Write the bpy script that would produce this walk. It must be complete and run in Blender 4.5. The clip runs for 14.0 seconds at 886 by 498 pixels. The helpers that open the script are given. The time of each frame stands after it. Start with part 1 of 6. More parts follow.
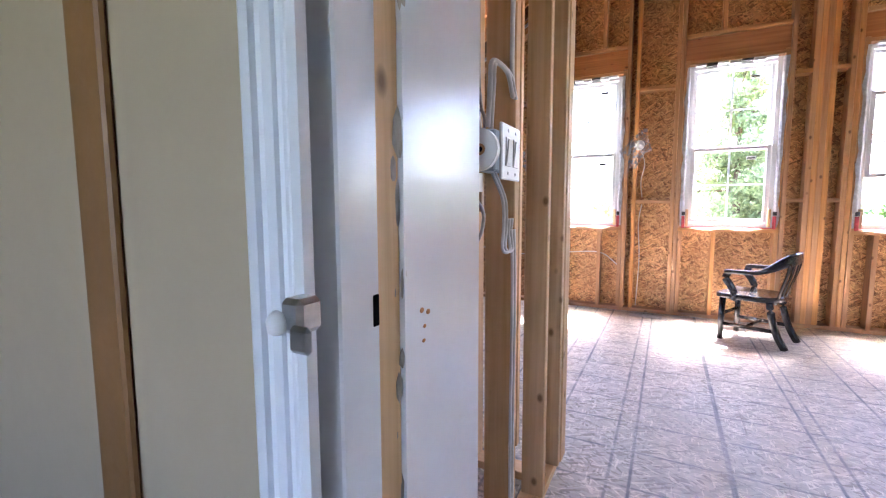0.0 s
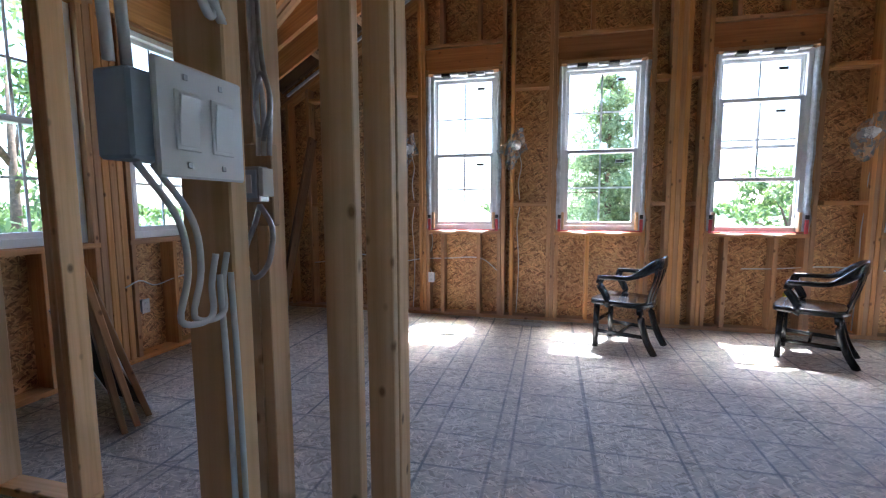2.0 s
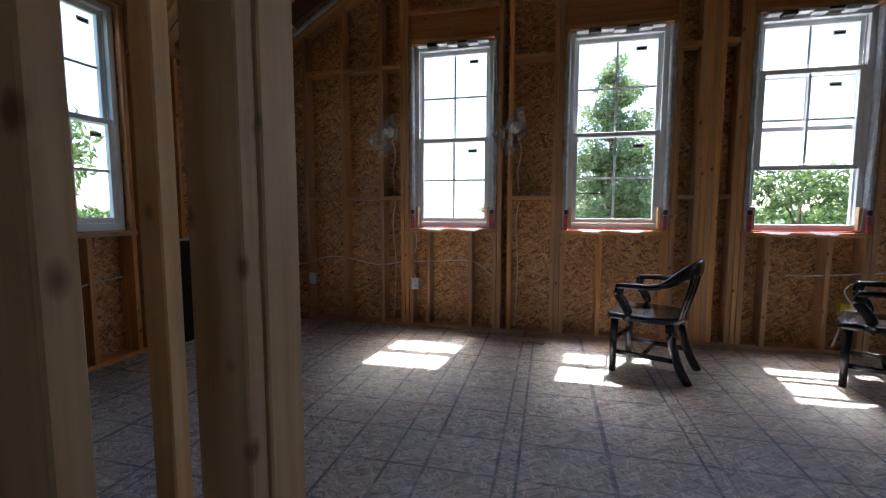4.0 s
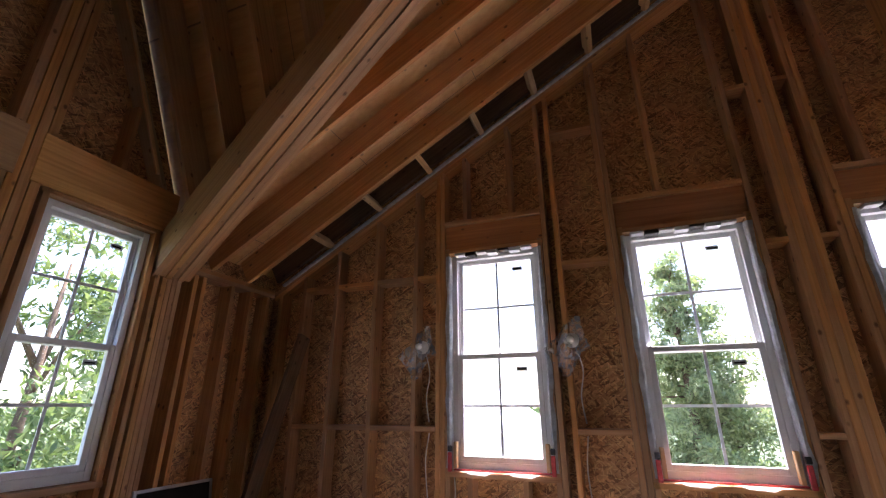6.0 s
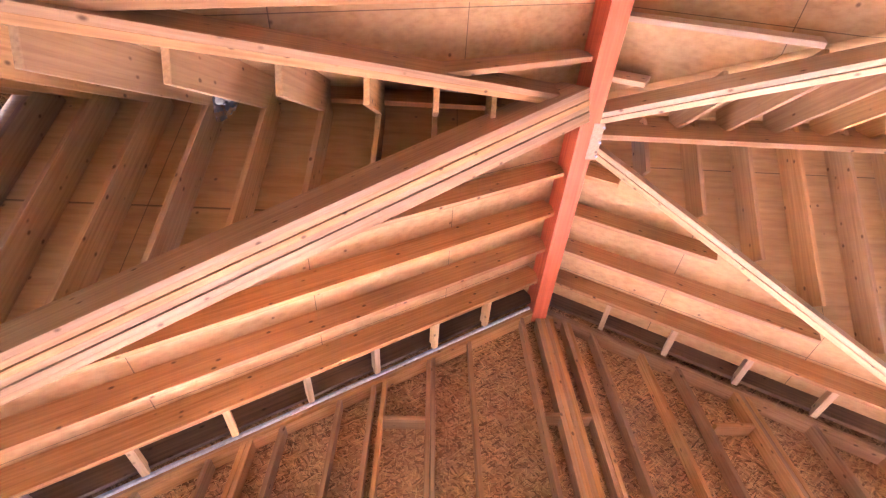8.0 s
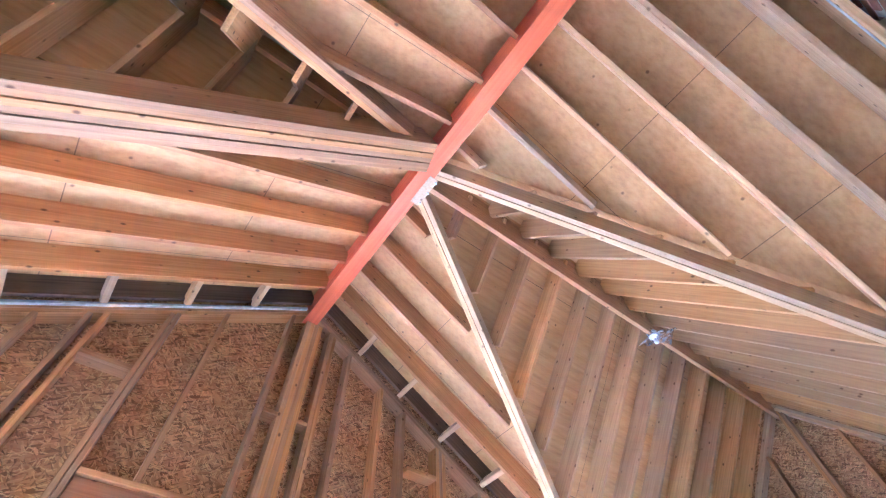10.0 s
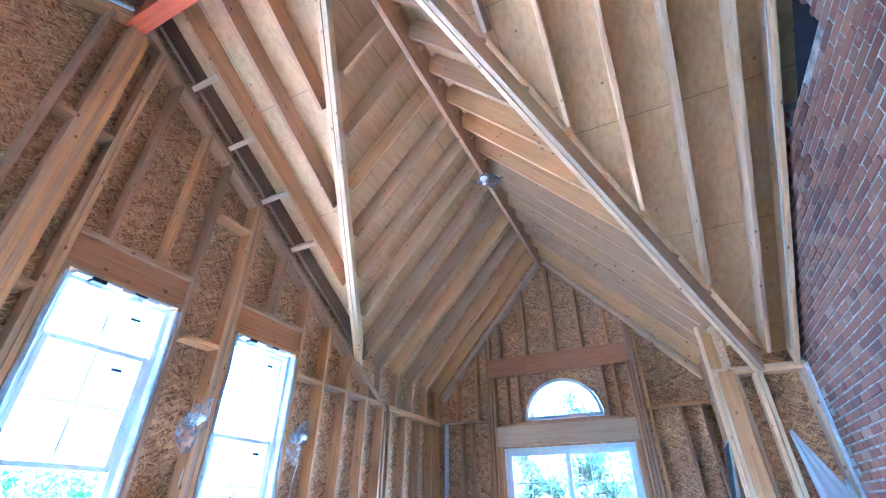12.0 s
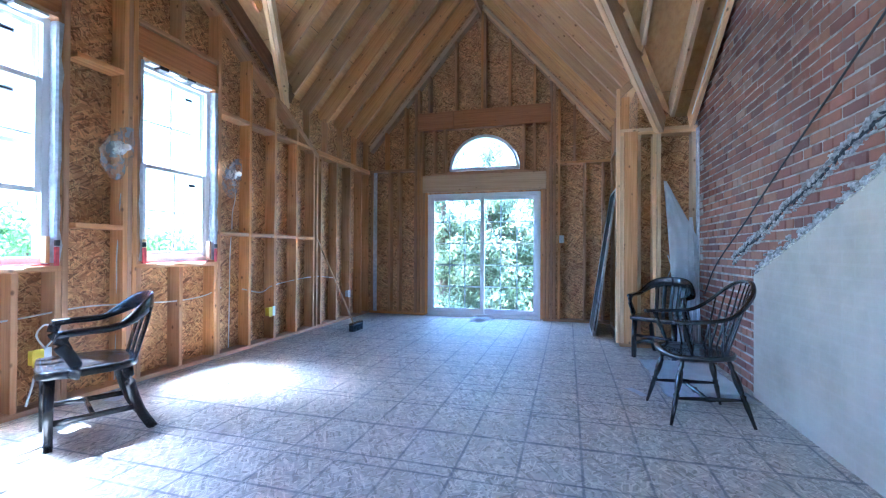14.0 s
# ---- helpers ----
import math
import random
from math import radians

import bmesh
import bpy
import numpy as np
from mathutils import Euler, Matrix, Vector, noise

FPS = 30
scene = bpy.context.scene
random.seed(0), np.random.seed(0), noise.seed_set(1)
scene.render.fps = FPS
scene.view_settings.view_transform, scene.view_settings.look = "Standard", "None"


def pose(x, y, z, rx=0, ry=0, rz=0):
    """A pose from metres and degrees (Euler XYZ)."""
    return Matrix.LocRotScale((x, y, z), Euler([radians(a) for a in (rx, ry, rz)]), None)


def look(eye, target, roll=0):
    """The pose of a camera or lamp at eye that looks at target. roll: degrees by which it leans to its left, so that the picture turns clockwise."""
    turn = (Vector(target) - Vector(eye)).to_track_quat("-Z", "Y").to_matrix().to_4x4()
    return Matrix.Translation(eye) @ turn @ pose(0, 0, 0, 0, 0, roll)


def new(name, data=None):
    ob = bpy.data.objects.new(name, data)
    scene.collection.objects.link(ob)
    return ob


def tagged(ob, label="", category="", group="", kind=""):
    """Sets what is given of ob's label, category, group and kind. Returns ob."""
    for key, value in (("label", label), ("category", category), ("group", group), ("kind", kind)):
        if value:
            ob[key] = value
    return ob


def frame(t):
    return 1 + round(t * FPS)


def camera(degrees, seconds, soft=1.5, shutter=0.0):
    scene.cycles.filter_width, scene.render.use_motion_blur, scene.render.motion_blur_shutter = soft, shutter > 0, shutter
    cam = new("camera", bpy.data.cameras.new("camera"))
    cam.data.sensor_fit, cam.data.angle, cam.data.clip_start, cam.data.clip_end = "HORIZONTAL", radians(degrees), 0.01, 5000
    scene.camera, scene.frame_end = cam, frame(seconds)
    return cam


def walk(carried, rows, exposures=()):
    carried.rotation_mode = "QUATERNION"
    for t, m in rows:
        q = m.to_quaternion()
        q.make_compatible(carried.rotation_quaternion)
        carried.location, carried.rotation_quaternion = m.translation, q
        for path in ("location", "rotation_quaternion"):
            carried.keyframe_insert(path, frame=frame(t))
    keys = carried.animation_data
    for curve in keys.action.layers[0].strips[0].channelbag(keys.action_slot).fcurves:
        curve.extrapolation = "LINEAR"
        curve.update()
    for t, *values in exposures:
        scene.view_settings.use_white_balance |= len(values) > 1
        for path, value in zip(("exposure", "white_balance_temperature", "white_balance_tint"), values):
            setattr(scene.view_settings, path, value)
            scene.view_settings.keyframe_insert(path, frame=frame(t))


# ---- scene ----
cam = camera(91.1, 14.0, soft=1.2)
PATH = [
    (0, (0.436, 0.572, 1.204), (-0.475, 2.342, 1.009), -0.2),
    (0.5, (0.49, 0.703, 1.206), (-0.194, 2.572, 1.011), -0.2),
    (1, (0.517, 0.892, 1.21), (-0.031, 2.805, 1.011), -0.2),
    (1.5, (0.517, 1.063, 1.232), (0.014, 2.988, 1.037), -0.6),
    (2, (0.514, 1.207, 1.237), (0.031, 3.138, 1.039), -0.2),
    (4.3, (0.435, 2.042, 1.14), (-0.04, 3.986, 0.966), 0.1),
    (4.5, (0.429, 2.106, 1.145), (-0.061, 4.049, 0.995), 0.2),
    (5, (0.435, 2.303, 1.229), (-0.115, 4.237, 1.222), 0.0),
    (5.5, (0.424, 2.431, 1.344), (-0.226, 4.31, 1.647), -0.3),
    (6, (0.391, 2.565, 1.411), (-0.276, 4.329, 2.096), -0.0),
    (6.2, (0.351, 2.604, 1.449), (-0.281, 4.304, 2.301), -0.1),
    (6.5, (0.3, 2.667, 1.525), (-0.28, 4.251, 2.603), -0.0),
    (7, (0.298, 2.704, 1.606), (-0.157, 4.116, 2.947), -0.1),
    (7.5, (0.355, 2.712, 1.624), (0.141, 4.031, 3.113), -0.0),
    (8, (0.401, 2.662, 1.651), (0.486, 3.858, 3.252), -1.1),
    (8.5, (0.471, 2.659, 1.62), (0.754, 3.698, 3.305), -2.5),
    (8.7, (0.472, 2.633, 1.609), (0.843, 3.633, 3.301), -3.6),
    (10.8, (0.843, 2.544, 1.356), (1.773, 3.363, 2.925), -2.2),
    (11, (0.839, 2.544, 1.338), (1.854, 3.364, 2.854), -1.8),
    (11.5, (0.818, 2.505, 1.304), (2.1, 3.331, 2.599), -0.2),
    (12, (0.777, 2.517, 1.24), (2.317, 3.268, 2.271), 0.0),
    (12.5, (0.734, 2.557, 1.173), (2.48, 3.237, 1.873), -0.1),
    (13, (0.705, 2.569, 1.133), (2.571, 3.183, 1.509), 0.1),
    (13.5, (0.683, 2.564, 1.089), (2.593, 3.135, 1.244), 0.2),
    (14, (0.679, 2.568, 1.074), (2.602, 3.12, 1.087), 0.3),
]
# seconds, stops, kelvin, tint
EXPOSURES = [
    (0.0, 4.65, 6150, 27), (1.0, 3.95, 5550, 12), (2.2, 3.15, 5500, 12), (4.3, 1.7, 6000, 12), (5.0, 1.35, 6200, 14), (5.5, 1.95, 6000, 18), (6.0, 2.5, 6300, 28),
    (6.5, 3.2, 6300, 40), (7.0, 4.4, 6300, 52), (7.5, 5.25, 6100, 52), (8.5, 5.55, 5600, 40), (11.0, 5.6, 3700, 9), (12.0, 5.4, 3700, 6), (13.0, 4.88, 3900, 3), (14.0, 4.52, 4300, 7),
]
walk(cam, [(t, look(eye, target, roll)) for t, eye, target, roll in PATH], EXPOSURES)

# ---------------------------------------------------------------- light
world = bpy.data.worlds.new("sky")
scene.world = world
world.use_nodes = True
wn = world.node_tree
wn.nodes.clear()
w_out = wn.nodes.new("ShaderNodeOutputWorld")
w_bg = wn.nodes.new("ShaderNodeBackground")
w_sky = wn.nodes.new("ShaderNodeTexSky")
w_sky.sky_type = "NISHITA"
w_sky.sun_disc = False
SUN_WAY = Vector((-0.065, -0.468, -1.0)).normalized()
w_sky.sun_elevation = math.asin(-SUN_WAY.z)
w_sky.sun_rotation = math.atan2(-SUN_WAY.x, -SUN_WAY.y)
w_sky.air_density, w_sky.dust_density = 1.0, 1.0
w_bg.inputs["Strength"].default_value = 0.15
wn.links.new(w_sky.outputs["Color"], w_bg.inputs["Color"])
wn.links.new(w_bg.outputs["Background"], w_out.inputs["Surface"])
sun_data = bpy.data.lights.new("sun", "SUN")
sun_data.energy, sun_data.angle, sun_data.color = 5.0, radians(0.53), (1.0, 0.95, 0.88)
sun = new("sun", sun_data)
sun.rotation_euler = SUN_WAY.to_track_quat("-Z", "Y").to_euler()
sun.location = (2, 12, 20)

# ---------------------------------------------------------------- materials


class Nodes:
    """A small builder round one material's node tree."""

    def __init__(self, name):
        self.mat = bpy.data.materials.new(name)
        self.mat.use_nodes = True
        self.t = self.mat.node_tree
        self.bsdf = self.t.nodes["Principled BSDF"]

    def node(self, kind, **inputs):
        n = self.t.nodes.new(kind)
        for key, value in inputs.items():
            self.put(n.inputs[key.replace("_", " ")], value)
        return n

    def put(self, socket, value):
        if isinstance(value, bpy.types.NodeSocket):
            self.t.links.new(value, socket)
        else:
            socket.default_value = value

    def set(self, **inputs):
        for key, value in inputs.items():
            self.put(self.bsdf.inputs[key.replace("_", " ")], value)
        return self

    def coords(self, scale=(1, 1, 1), shift=True, turn=(0, 0, 0)):
        c = self.node("ShaderNodeTexCoord")
        m = self.node("ShaderNodeMapping", Vector=c.outputs["Object"], Scale=scale, Rotation=turn)
        if shift:
            r = self.node("ShaderNodeObjectInfo")
            v = self.node("ShaderNodeVectorMath", Vector=m.outputs[0])
            v.operation = "ADD"
            s = self.node("ShaderNodeMath")
            s.operation = "MULTIPLY"
            self.put(s.inputs[0], r.outputs["Random"])
            s.inputs[1].default_value = 40.0
            self.put(v.inputs[1], s.outputs[0])
            return v.outputs[0]
        return m.outputs[0]

    def noise(self, vec, scale, detail=4.0, rough=0.55):
        n = self.node("ShaderNodeTexNoise", Vector=vec, Scale=scale, Detail=detail, Roughness=rough)
        return n.outputs["Fac"]

    def voronoi(self, vec, scale, out="Color", feature="F1"):
        n = self.node("ShaderNodeTexVoronoi", Vector=vec, Scale=scale)
        n.feature = feature
        return n.outputs[out]

    def ramp(self, fac, *stops):
        n = self.node("ShaderNodeValToRGB", Fac=fac)
        while len(n.color_ramp.elements) < len(stops):
            n.color_ramp.elements.new(0.5)
        for e, (at, col) in zip(n.color_ramp.elements, stops):
            e.position = at
            e.color = (*col, 1) if isinstance(col, tuple) else (col, col, col, 1)
        return n.outputs["Color"]

    def mix(self, fac, a, b, mode="MIX"):
        n = self.t.nodes.new("ShaderNodeMix")
        n.data_type, n.blend_type = "RGBA", mode
        for i, v in ((0, fac), (6, a), (7, b)):
            if isinstance(v, tuple):
                v = (*v, 1) if len(v) == 3 else v
            self.put(n.inputs[i], v)
        return n.outputs[2]

    def math(self, op, a, b=0.0):
        n = self.t.nodes.new("ShaderNodeMath")
        n.operation = op
        self.put(n.inputs[0], a)
        self.put(n.inputs[1], b)
        return n.outputs[0]

    def bump(self, height, strength=0.3, distance=0.004):
        n = self.node("ShaderNodeBump", Height=height, Strength=strength, Distance=distance)
        self.set(Normal=n.outputs[0])
        return self

    def random(self):
        return self.node("ShaderNodeObjectInfo").outputs["Random"]


def m_lumber(name, light, mid, dark, rough=0.62):
    k = Nodes(name)
    v = k.coords((14, 14, 0.5))
    grain = k.noise(v, 3.0, 6.0, 0.6)
    ring = k.node("ShaderNodeTexWave", Vector=k.coords((9, 9, 0.25)), Scale=2.2, Distortion=5.0, Detail=3.0)
    ring.wave_type, ring.bands_direction = "BANDS", "DIAGONAL"
    base = k.ramp(grain, (0.25, dark), (0.5, mid), (0.75, light))
    base = k.mix(k.math("MULTIPLY", ring.outputs["Fac"], 0.22), base, dark)
    tone = k.node("ShaderNodeHueSaturation", Color=base, Value=k.math("ADD", k.math("MULTIPLY", k.random(), 0.44), 0.76), Saturation=k.math("ADD", k.math("MULTIPLY", k.random(), 0.2), 0.9))
    knot_v = k.coords((10, 10, 6.5))
    kd = k.voronoi(knot_v, 1.0, "Distance")
    knot = k.ramp(kd, (0.06, 1.0), (0.15, 0.0))
    col = k.mix(k.math("MULTIPLY", knot, 0.85), tone.outputs[0], (dark[0] * 0.3, dark[1] * 0.25, dark[2] * 0.2))
    soil = k.noise(k.coords((1.2, 1.2, 0.7)), 2.5, 3.0)
    col = k.mix(k.math("MULTIPLY", k.ramp(soil, (0.55, 0.0), (0.8, 1.0)), 0.18), col, (0.2, 0.13, 0.08))
    k.set(Base_Color=col, Roughness=rough)
    k.bump(grain, 0.25, 0.003)
    return k.mat


def m_osb(name, light, mid, dark, axes=(0, 2), grey=None, fine_chips=0.65, pits=0.55):
    """Strand board seen in the plane of two axes: three layers of long strands laid over one another, and pale slivers."""
    k = Nodes(name)
    sep3 = k.node("ShaderNodeSeparateXYZ", Vector=k.coords((1, 1, 1), False))
    flat = k.node("ShaderNodeCombineXYZ", X=sep3.outputs[axes[0]], Y=sep3.outputs[axes[1]]).outputs[0]
    wob = k.node("ShaderNodeTexNoise", Vector=flat, Scale=9.0, Detail=2.0)
    bent = k.node("ShaderNodeVectorMath", Vector=flat)
    bent.operation = "MULTIPLY_ADD"
    k.put(bent.inputs[0], wob.outputs["Color"])
    bent.inputs[1].default_value = (0.02, 0.02, 0.0)
    k.put(bent.inputs[2], flat)

    def strands(angle, sx, sy, shift):
        m = k.node("ShaderNodeMapping", Vector=bent.outputs[0], Rotation=(0, 0, angle), Location=(shift, shift * 1.7, 0))
        s = k.node("ShaderNodeMapping", Vector=m.outputs[0], Scale=(sx, sy, 1))
        v = k.node("ShaderNodeTexVoronoi", Vector=s.outputs[0], Scale=1.0)
        v.voronoi_dimensions = "2D"
        return k.node("ShaderNodeSeparateColor", Color=v.outputs["Color"])

    a, b, c = strands(0.2, 13, 60, 0.0), strands(0.95, 16, 66, 3.1), strands(2.6, 14, 72, 7.7)
    thin = [strands(r, 27, 170, s) for r, s in ((0.1, 5.3), (0.75, 9.1), (1.6, 2.2), (2.5, 12.4))]
    val = k.mix(k.ramp(b.outputs[1], (0.50, 0.0), (0.52, 1.0)), a.outputs[0], b.outputs[0])
    val = k.mix(k.ramp(c.outputs[1], (0.58, 0.0), (0.60, 1.0)), val, c.outputs[0])
    fib = k.noise(k.coords((70, 70, 70), False), 1.0, 3.0)
    val = k.math("ADD", k.math("MULTIPLY", val, 0.9), k.math("MULTIPLY", fib, 0.2))
    col = k.ramp(val, (0.15, dark), (0.38, mid), (0.80, light), (1.0, tuple(min(1, v * 1.3) for v in light)))
    sliver, gap = None, None
    for d in thin:
        s, g = k.ramp(d.outputs[2], (0.95, 0.0), (0.965, 1.0)), k.ramp(d.outputs[1], (0.965, 0.0), (0.975, 1.0))
        sliver = s if sliver is None else k.math("MAXIMUM", sliver, s)
        gap = g if gap is None else k.math("MAXIMUM", gap, g)
    col = k.mix(k.math("MULTIPLY", sliver, fine_chips), col, tuple(min(0.9, v * 1.75) for v in light))
    col = k.mix(k.math("MULTIPLY", gap, pits), col, tuple(v * 0.35 for v in dark))
    blot = k.noise(k.coords((1, 1, 1), False), 1.7, 4.0)
    col = k.mix(k.math("MULTIPLY", k.ramp(blot, (0.45, 0.0), (0.72, 1.0)), 0.4), col, grey or tuple(v * 0.62 for v in mid))
    k.set(Base_Color=col, Roughness=0.68)
    k.bump(val, 0.35, 0.003)
    return k


def m_plain(name, col, rough=0.5, metal=0.0, vary=0.12, scale=6.0, bump=0.1, coat=0.0):
    k = Nodes(name)
    big = k.noise(k.coords((1, 1, 1)), scale, 5.0)
    small = k.noise(k.coords((1, 1, 1)), scale * 14, 3.0)
    c = k.mix(k.ramp(big, (0.35, 0.0), (0.7, 1.0)), tuple(v * (1 - vary) for v in col), tuple(min(1, v * (1 + vary)) for v in col))
    k.set(Base_Color=c, Metallic=metal, Roughness=k.math("ADD", k.math("MULTIPLY", small, 0.16), rough - 0.08), Coat_Weight=coat)
    k.bump(small, bump, 0.002)
    return k.mat


LUMBER = m_lumber("spruce_lumber", (0.66, 0.385, 0.18), (0.57, 0.30, 0.128), (0.39, 0.18, 0.07))
LUMBER_PALE = m_lumber("pale_spruce_lumber", (0.79, 0.555, 0.32), (0.73, 0.49, 0.265), (0.58, 0.355, 0.175))
# lighter copy of LUMBER; on the wing rafters it stands in for stronger light
LUMBER_MID = m_lumber("brightened_spruce_lumber", (0.74, 0.46, 0.215), (0.66, 0.385, 0.17), (0.49, 0.25, 0.10))
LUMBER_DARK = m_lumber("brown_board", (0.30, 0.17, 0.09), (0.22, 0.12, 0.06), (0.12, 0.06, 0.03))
LVL = m_lumber("veneer_beam", (0.56, 0.245, 0.09), (0.48, 0.20, 0.07), (0.34, 0.13, 0.045))
OSB_TONES = (0.62, 0.345, 0.155), (0.47, 0.23, 0.095), (0.23, 0.105, 0.042)
OSB = m_osb("strand_board", *OSB_TONES).mat
OSB_SIDE = m_osb("strand_board_gable", *OSB_TONES, (1, 2)).mat


def m_floor():
    """Weathered subfloor with worn guide lines printed every 16 and 19.2 inches one way, every foot the other."""
    k = m_osb("subfloor_board", (0.50, 0.455, 0.39), (0.43, 0.39, 0.335), (0.29, 0.26, 0.22), (0, 1), (0.36, 0.335, 0.30), 0.55, 0.35)
    base = k.bsdf.inputs["Base Color"].links[0].from_socket
    sep = k.node("ShaderNodeSeparateXYZ", Vector=k.coords((1, 1, 1), False))
    worn = k.ramp(k.noise(k.coords((1, 1, 1), False), 5.0, 5.0), (0.36, 0.0), (0.58, 1.0))
    line = None
    for axis, pitch, shift, amount in ((0, 0.4064, 20.39, 1.0), (0, 0.4877, 19.75, 0.85), (1, 0.3048, 20.06, 0.8)):
        f = k.math("FRACT", k.math("DIVIDE", k.math("ADD", sep.outputs[axis], shift), pitch))
        d = k.math("MULTIPLY", k.math("ABSOLUTE", k.math("SUBTRACT", f, 0.5)), pitch)
        one = k.math("MULTIPLY", k.ramp(k.math("SUBTRACT", d, pitch / 2 - 0.5), (0.4905, 0.0), (0.4955, 1.0)), amount)
        line = one if line is None else k.math("MAXIMUM", line, one)
    line = k.math("MULTIPLY", line, k.math("ADD", k.math("MULTIPLY", worn, 0.5), 0.36))
    k.set(Base_Color=k.mix(line, base, (0.09, 0.10, 0.13)), Roughness=0.56, Specular_IOR_Level=0.5)
    return k.mat


FLOOR = m_floor()


def m_plywood():
    k = Nodes("roof_plywood")
    g = k.noise(k.coords((3, 26, 26), False), 1.0, 6.0)
    col = k.ramp(g, (0.25, (0.52, 0.285, 0.11)), (0.5, (0.64, 0.38, 0.155)), (0.8, (0.72, 0.465, 0.215)))
    blot = k.noise(k.coords((1, 1, 1), False), 1.6, 4.0)
    col = k.mix(k.math("MULTIPLY", k.ramp(blot, (0.5, 0.0), (0.75, 1.0)), 0.5), col, (0.44, 0.25, 0.11))
    knot = k.ramp(k.voronoi(k.coords((1, 1, 1), False), 5.0, "Distance"), (0.035, 1.0), (0.085, 0.0))
    col = k.mix(k.math("MULTIPLY", knot, 0.85), col, (0.2, 0.10, 0.045))
    # joints between the sheets
    sep = k.node("ShaderNodeSeparateXYZ", Vector=k.coords((1, 1, 1), False))
    for axis, pitch, shift in ((0, 1.046, 20.3), (1, 1.2192, 20.1)):
        f = k.math("FRACT", k.math("DIVIDE", k.math("ADD", sep.outputs[axis], shift), pitch))
        d = k.math("MULTIPLY", f, pitch)
        seam = k.ramp(d, (0.0035, 1.0), (0.006, 0.0))
        col = k.mix(k.math("MULTIPLY", seam, 0.8), col, (0.13, 0.075, 0.035))
    k.set(Base_Color=col, Roughness=0.7)
    k.bump(g, 0.15, 0.002)
    return k.mat


PLYWOOD = m_plywood()


def m_beam():
    k = Nodes("orange_beam")
    g = k.noise(k.coords((30, 30, 1.0)), 1.0, 5.0)
    col = k.ramp(g, (0.25, (0.62, 0.115, 0.03)), (0.55, (0.78, 0.17, 0.05)), (0.8, (0.82, 0.22, 0.075)))
    k.set(Base_Color=col, Roughness=0.55)
    k.bump(g, 0.15, 0.002)
    return k.mat


ORANGE = m_beam()


def m_brick():
    k = Nodes("old_brick")
    n = k.noise(k.coords((1, 1, 1)), 26.0, 5.0)
    isl = k.node("ShaderNodeNewGeometry").outputs["Random Per Island"]
    pick = k.math("FRACT", k.math("ADD", k.random(), k.math("MULTIPLY", isl, 7.3)))
    tone = k.ramp(pick, (0.0, (0.15, 0.075, 0.06)), (0.22, (0.23, 0.098, 0.068)), (0.5, (0.30, 0.125, 0.078)), (0.72, (0.33, 0.16, 0.095)), (0.88, (0.21, 0.105, 0.08)), (1.0, (0.38, 0.235, 0.165)))
    tone2 = k.ramp(isl, (0.0, 0.75), (1.0, 1.2))
    col = k.mix(1.0, tone, tone2, "MULTIPLY")
    col = k.mix(k.math("MULTIPLY", k.ramp(n, (0.45, 0.0), (0.75, 1.0)), 0.35), col, (0.17, 0.09, 0.07))
    chalk = k.ramp(k.noise(k.coords((1, 1, 1)), 9.0, 4.0), (0.6, 0.0), (0.78, 1.0))
    col = k.mix(k.math("MULTIPLY", chalk, 0.4), col, (0.5, 0.42, 0.37))
    k.set(Base_Color=col, Roughness=0.85)
    k.bump(n, 0.6, 0.006)
    return k.mat


BRICK = m_brick()
MORTAR = m_plain("old_mortar", (0.39, 0.355, 0.31), 0.9, vary=0.45, scale=12, bump=0.5)


def m_plaster():
    """Thin old plaster through which the brick courses telegraph."""
    k = Nodes("pale_plaster")
    v = k.coords((1, 1, 1), False, (radians(-90), 0, 0))
    bt = k.node("ShaderNodeTexBrick", Vector=v, Scale=1.0, Mortar_Size=0.012, Mortar_Smooth=0.6, Brick_Width=0.211, Row_Height=0.068)
    n = k.noise(k.coords((1, 1, 1), False), 2.4, 6.0, 0.65)
    col = k.ramp(n, (0.3, (0.40, 0.345, 0.265)), (0.55, (0.49, 0.43, 0.335)), (0.8, (0.55, 0.50, 0.41)))
    col = k.mix(k.math("MULTIPLY", bt.outputs["Fac"], 0.05), col, (0.70, 0.67, 0.60))
    k.set(Base_Color=col, Roughness=0.8)
    k.bump(k.math("ADD", k.noise(k.coords((1, 1, 1), False), 40.0, 4.0), k.math("MULTIPLY", bt.outputs["Fac"], -0.25)), 0.2, 0.003)
    return k.mat


PLASTER = m_plaster()
SCAR = m_plain("weathered_mortar", (0.40, 0.39, 0.375), 0.95, vary=0.6, scale=30, bump=0.9)
LIME = m_plain("yellowed_lime", (0.58, 0.55, 0.43), 0.9, vary=0.35, scale=14, bump=0.5)
WHITE = m_plain("white_gloss_paint", (0.80, 0.83, 0.87), 0.22, vary=0.05, scale=3.0, bump=0.12)
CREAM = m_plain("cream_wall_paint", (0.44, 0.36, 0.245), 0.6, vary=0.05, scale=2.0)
BROWN = m_plain("brown_stained_wood", (0.24, 0.12, 0.045), 0.45, vary=0.2, scale=5.0)
VINYL = m_plain("white_vinyl", (0.80, 0.82, 0.84), 0.35, vary=0.03)
TAPE = m_plain("red_flashing_tape", (0.55, 0.06, 0.07), 0.5, vary=0.3, scale=30)
WRAP = m_plain("silver_house_wrap", (0.62, 0.64, 0.67), 0.38, vary=0.2, scale=25, bump=0.7)
BLACK_TAPE = m_plain("black_tape", (0.02, 0.02, 0.022), 0.5)
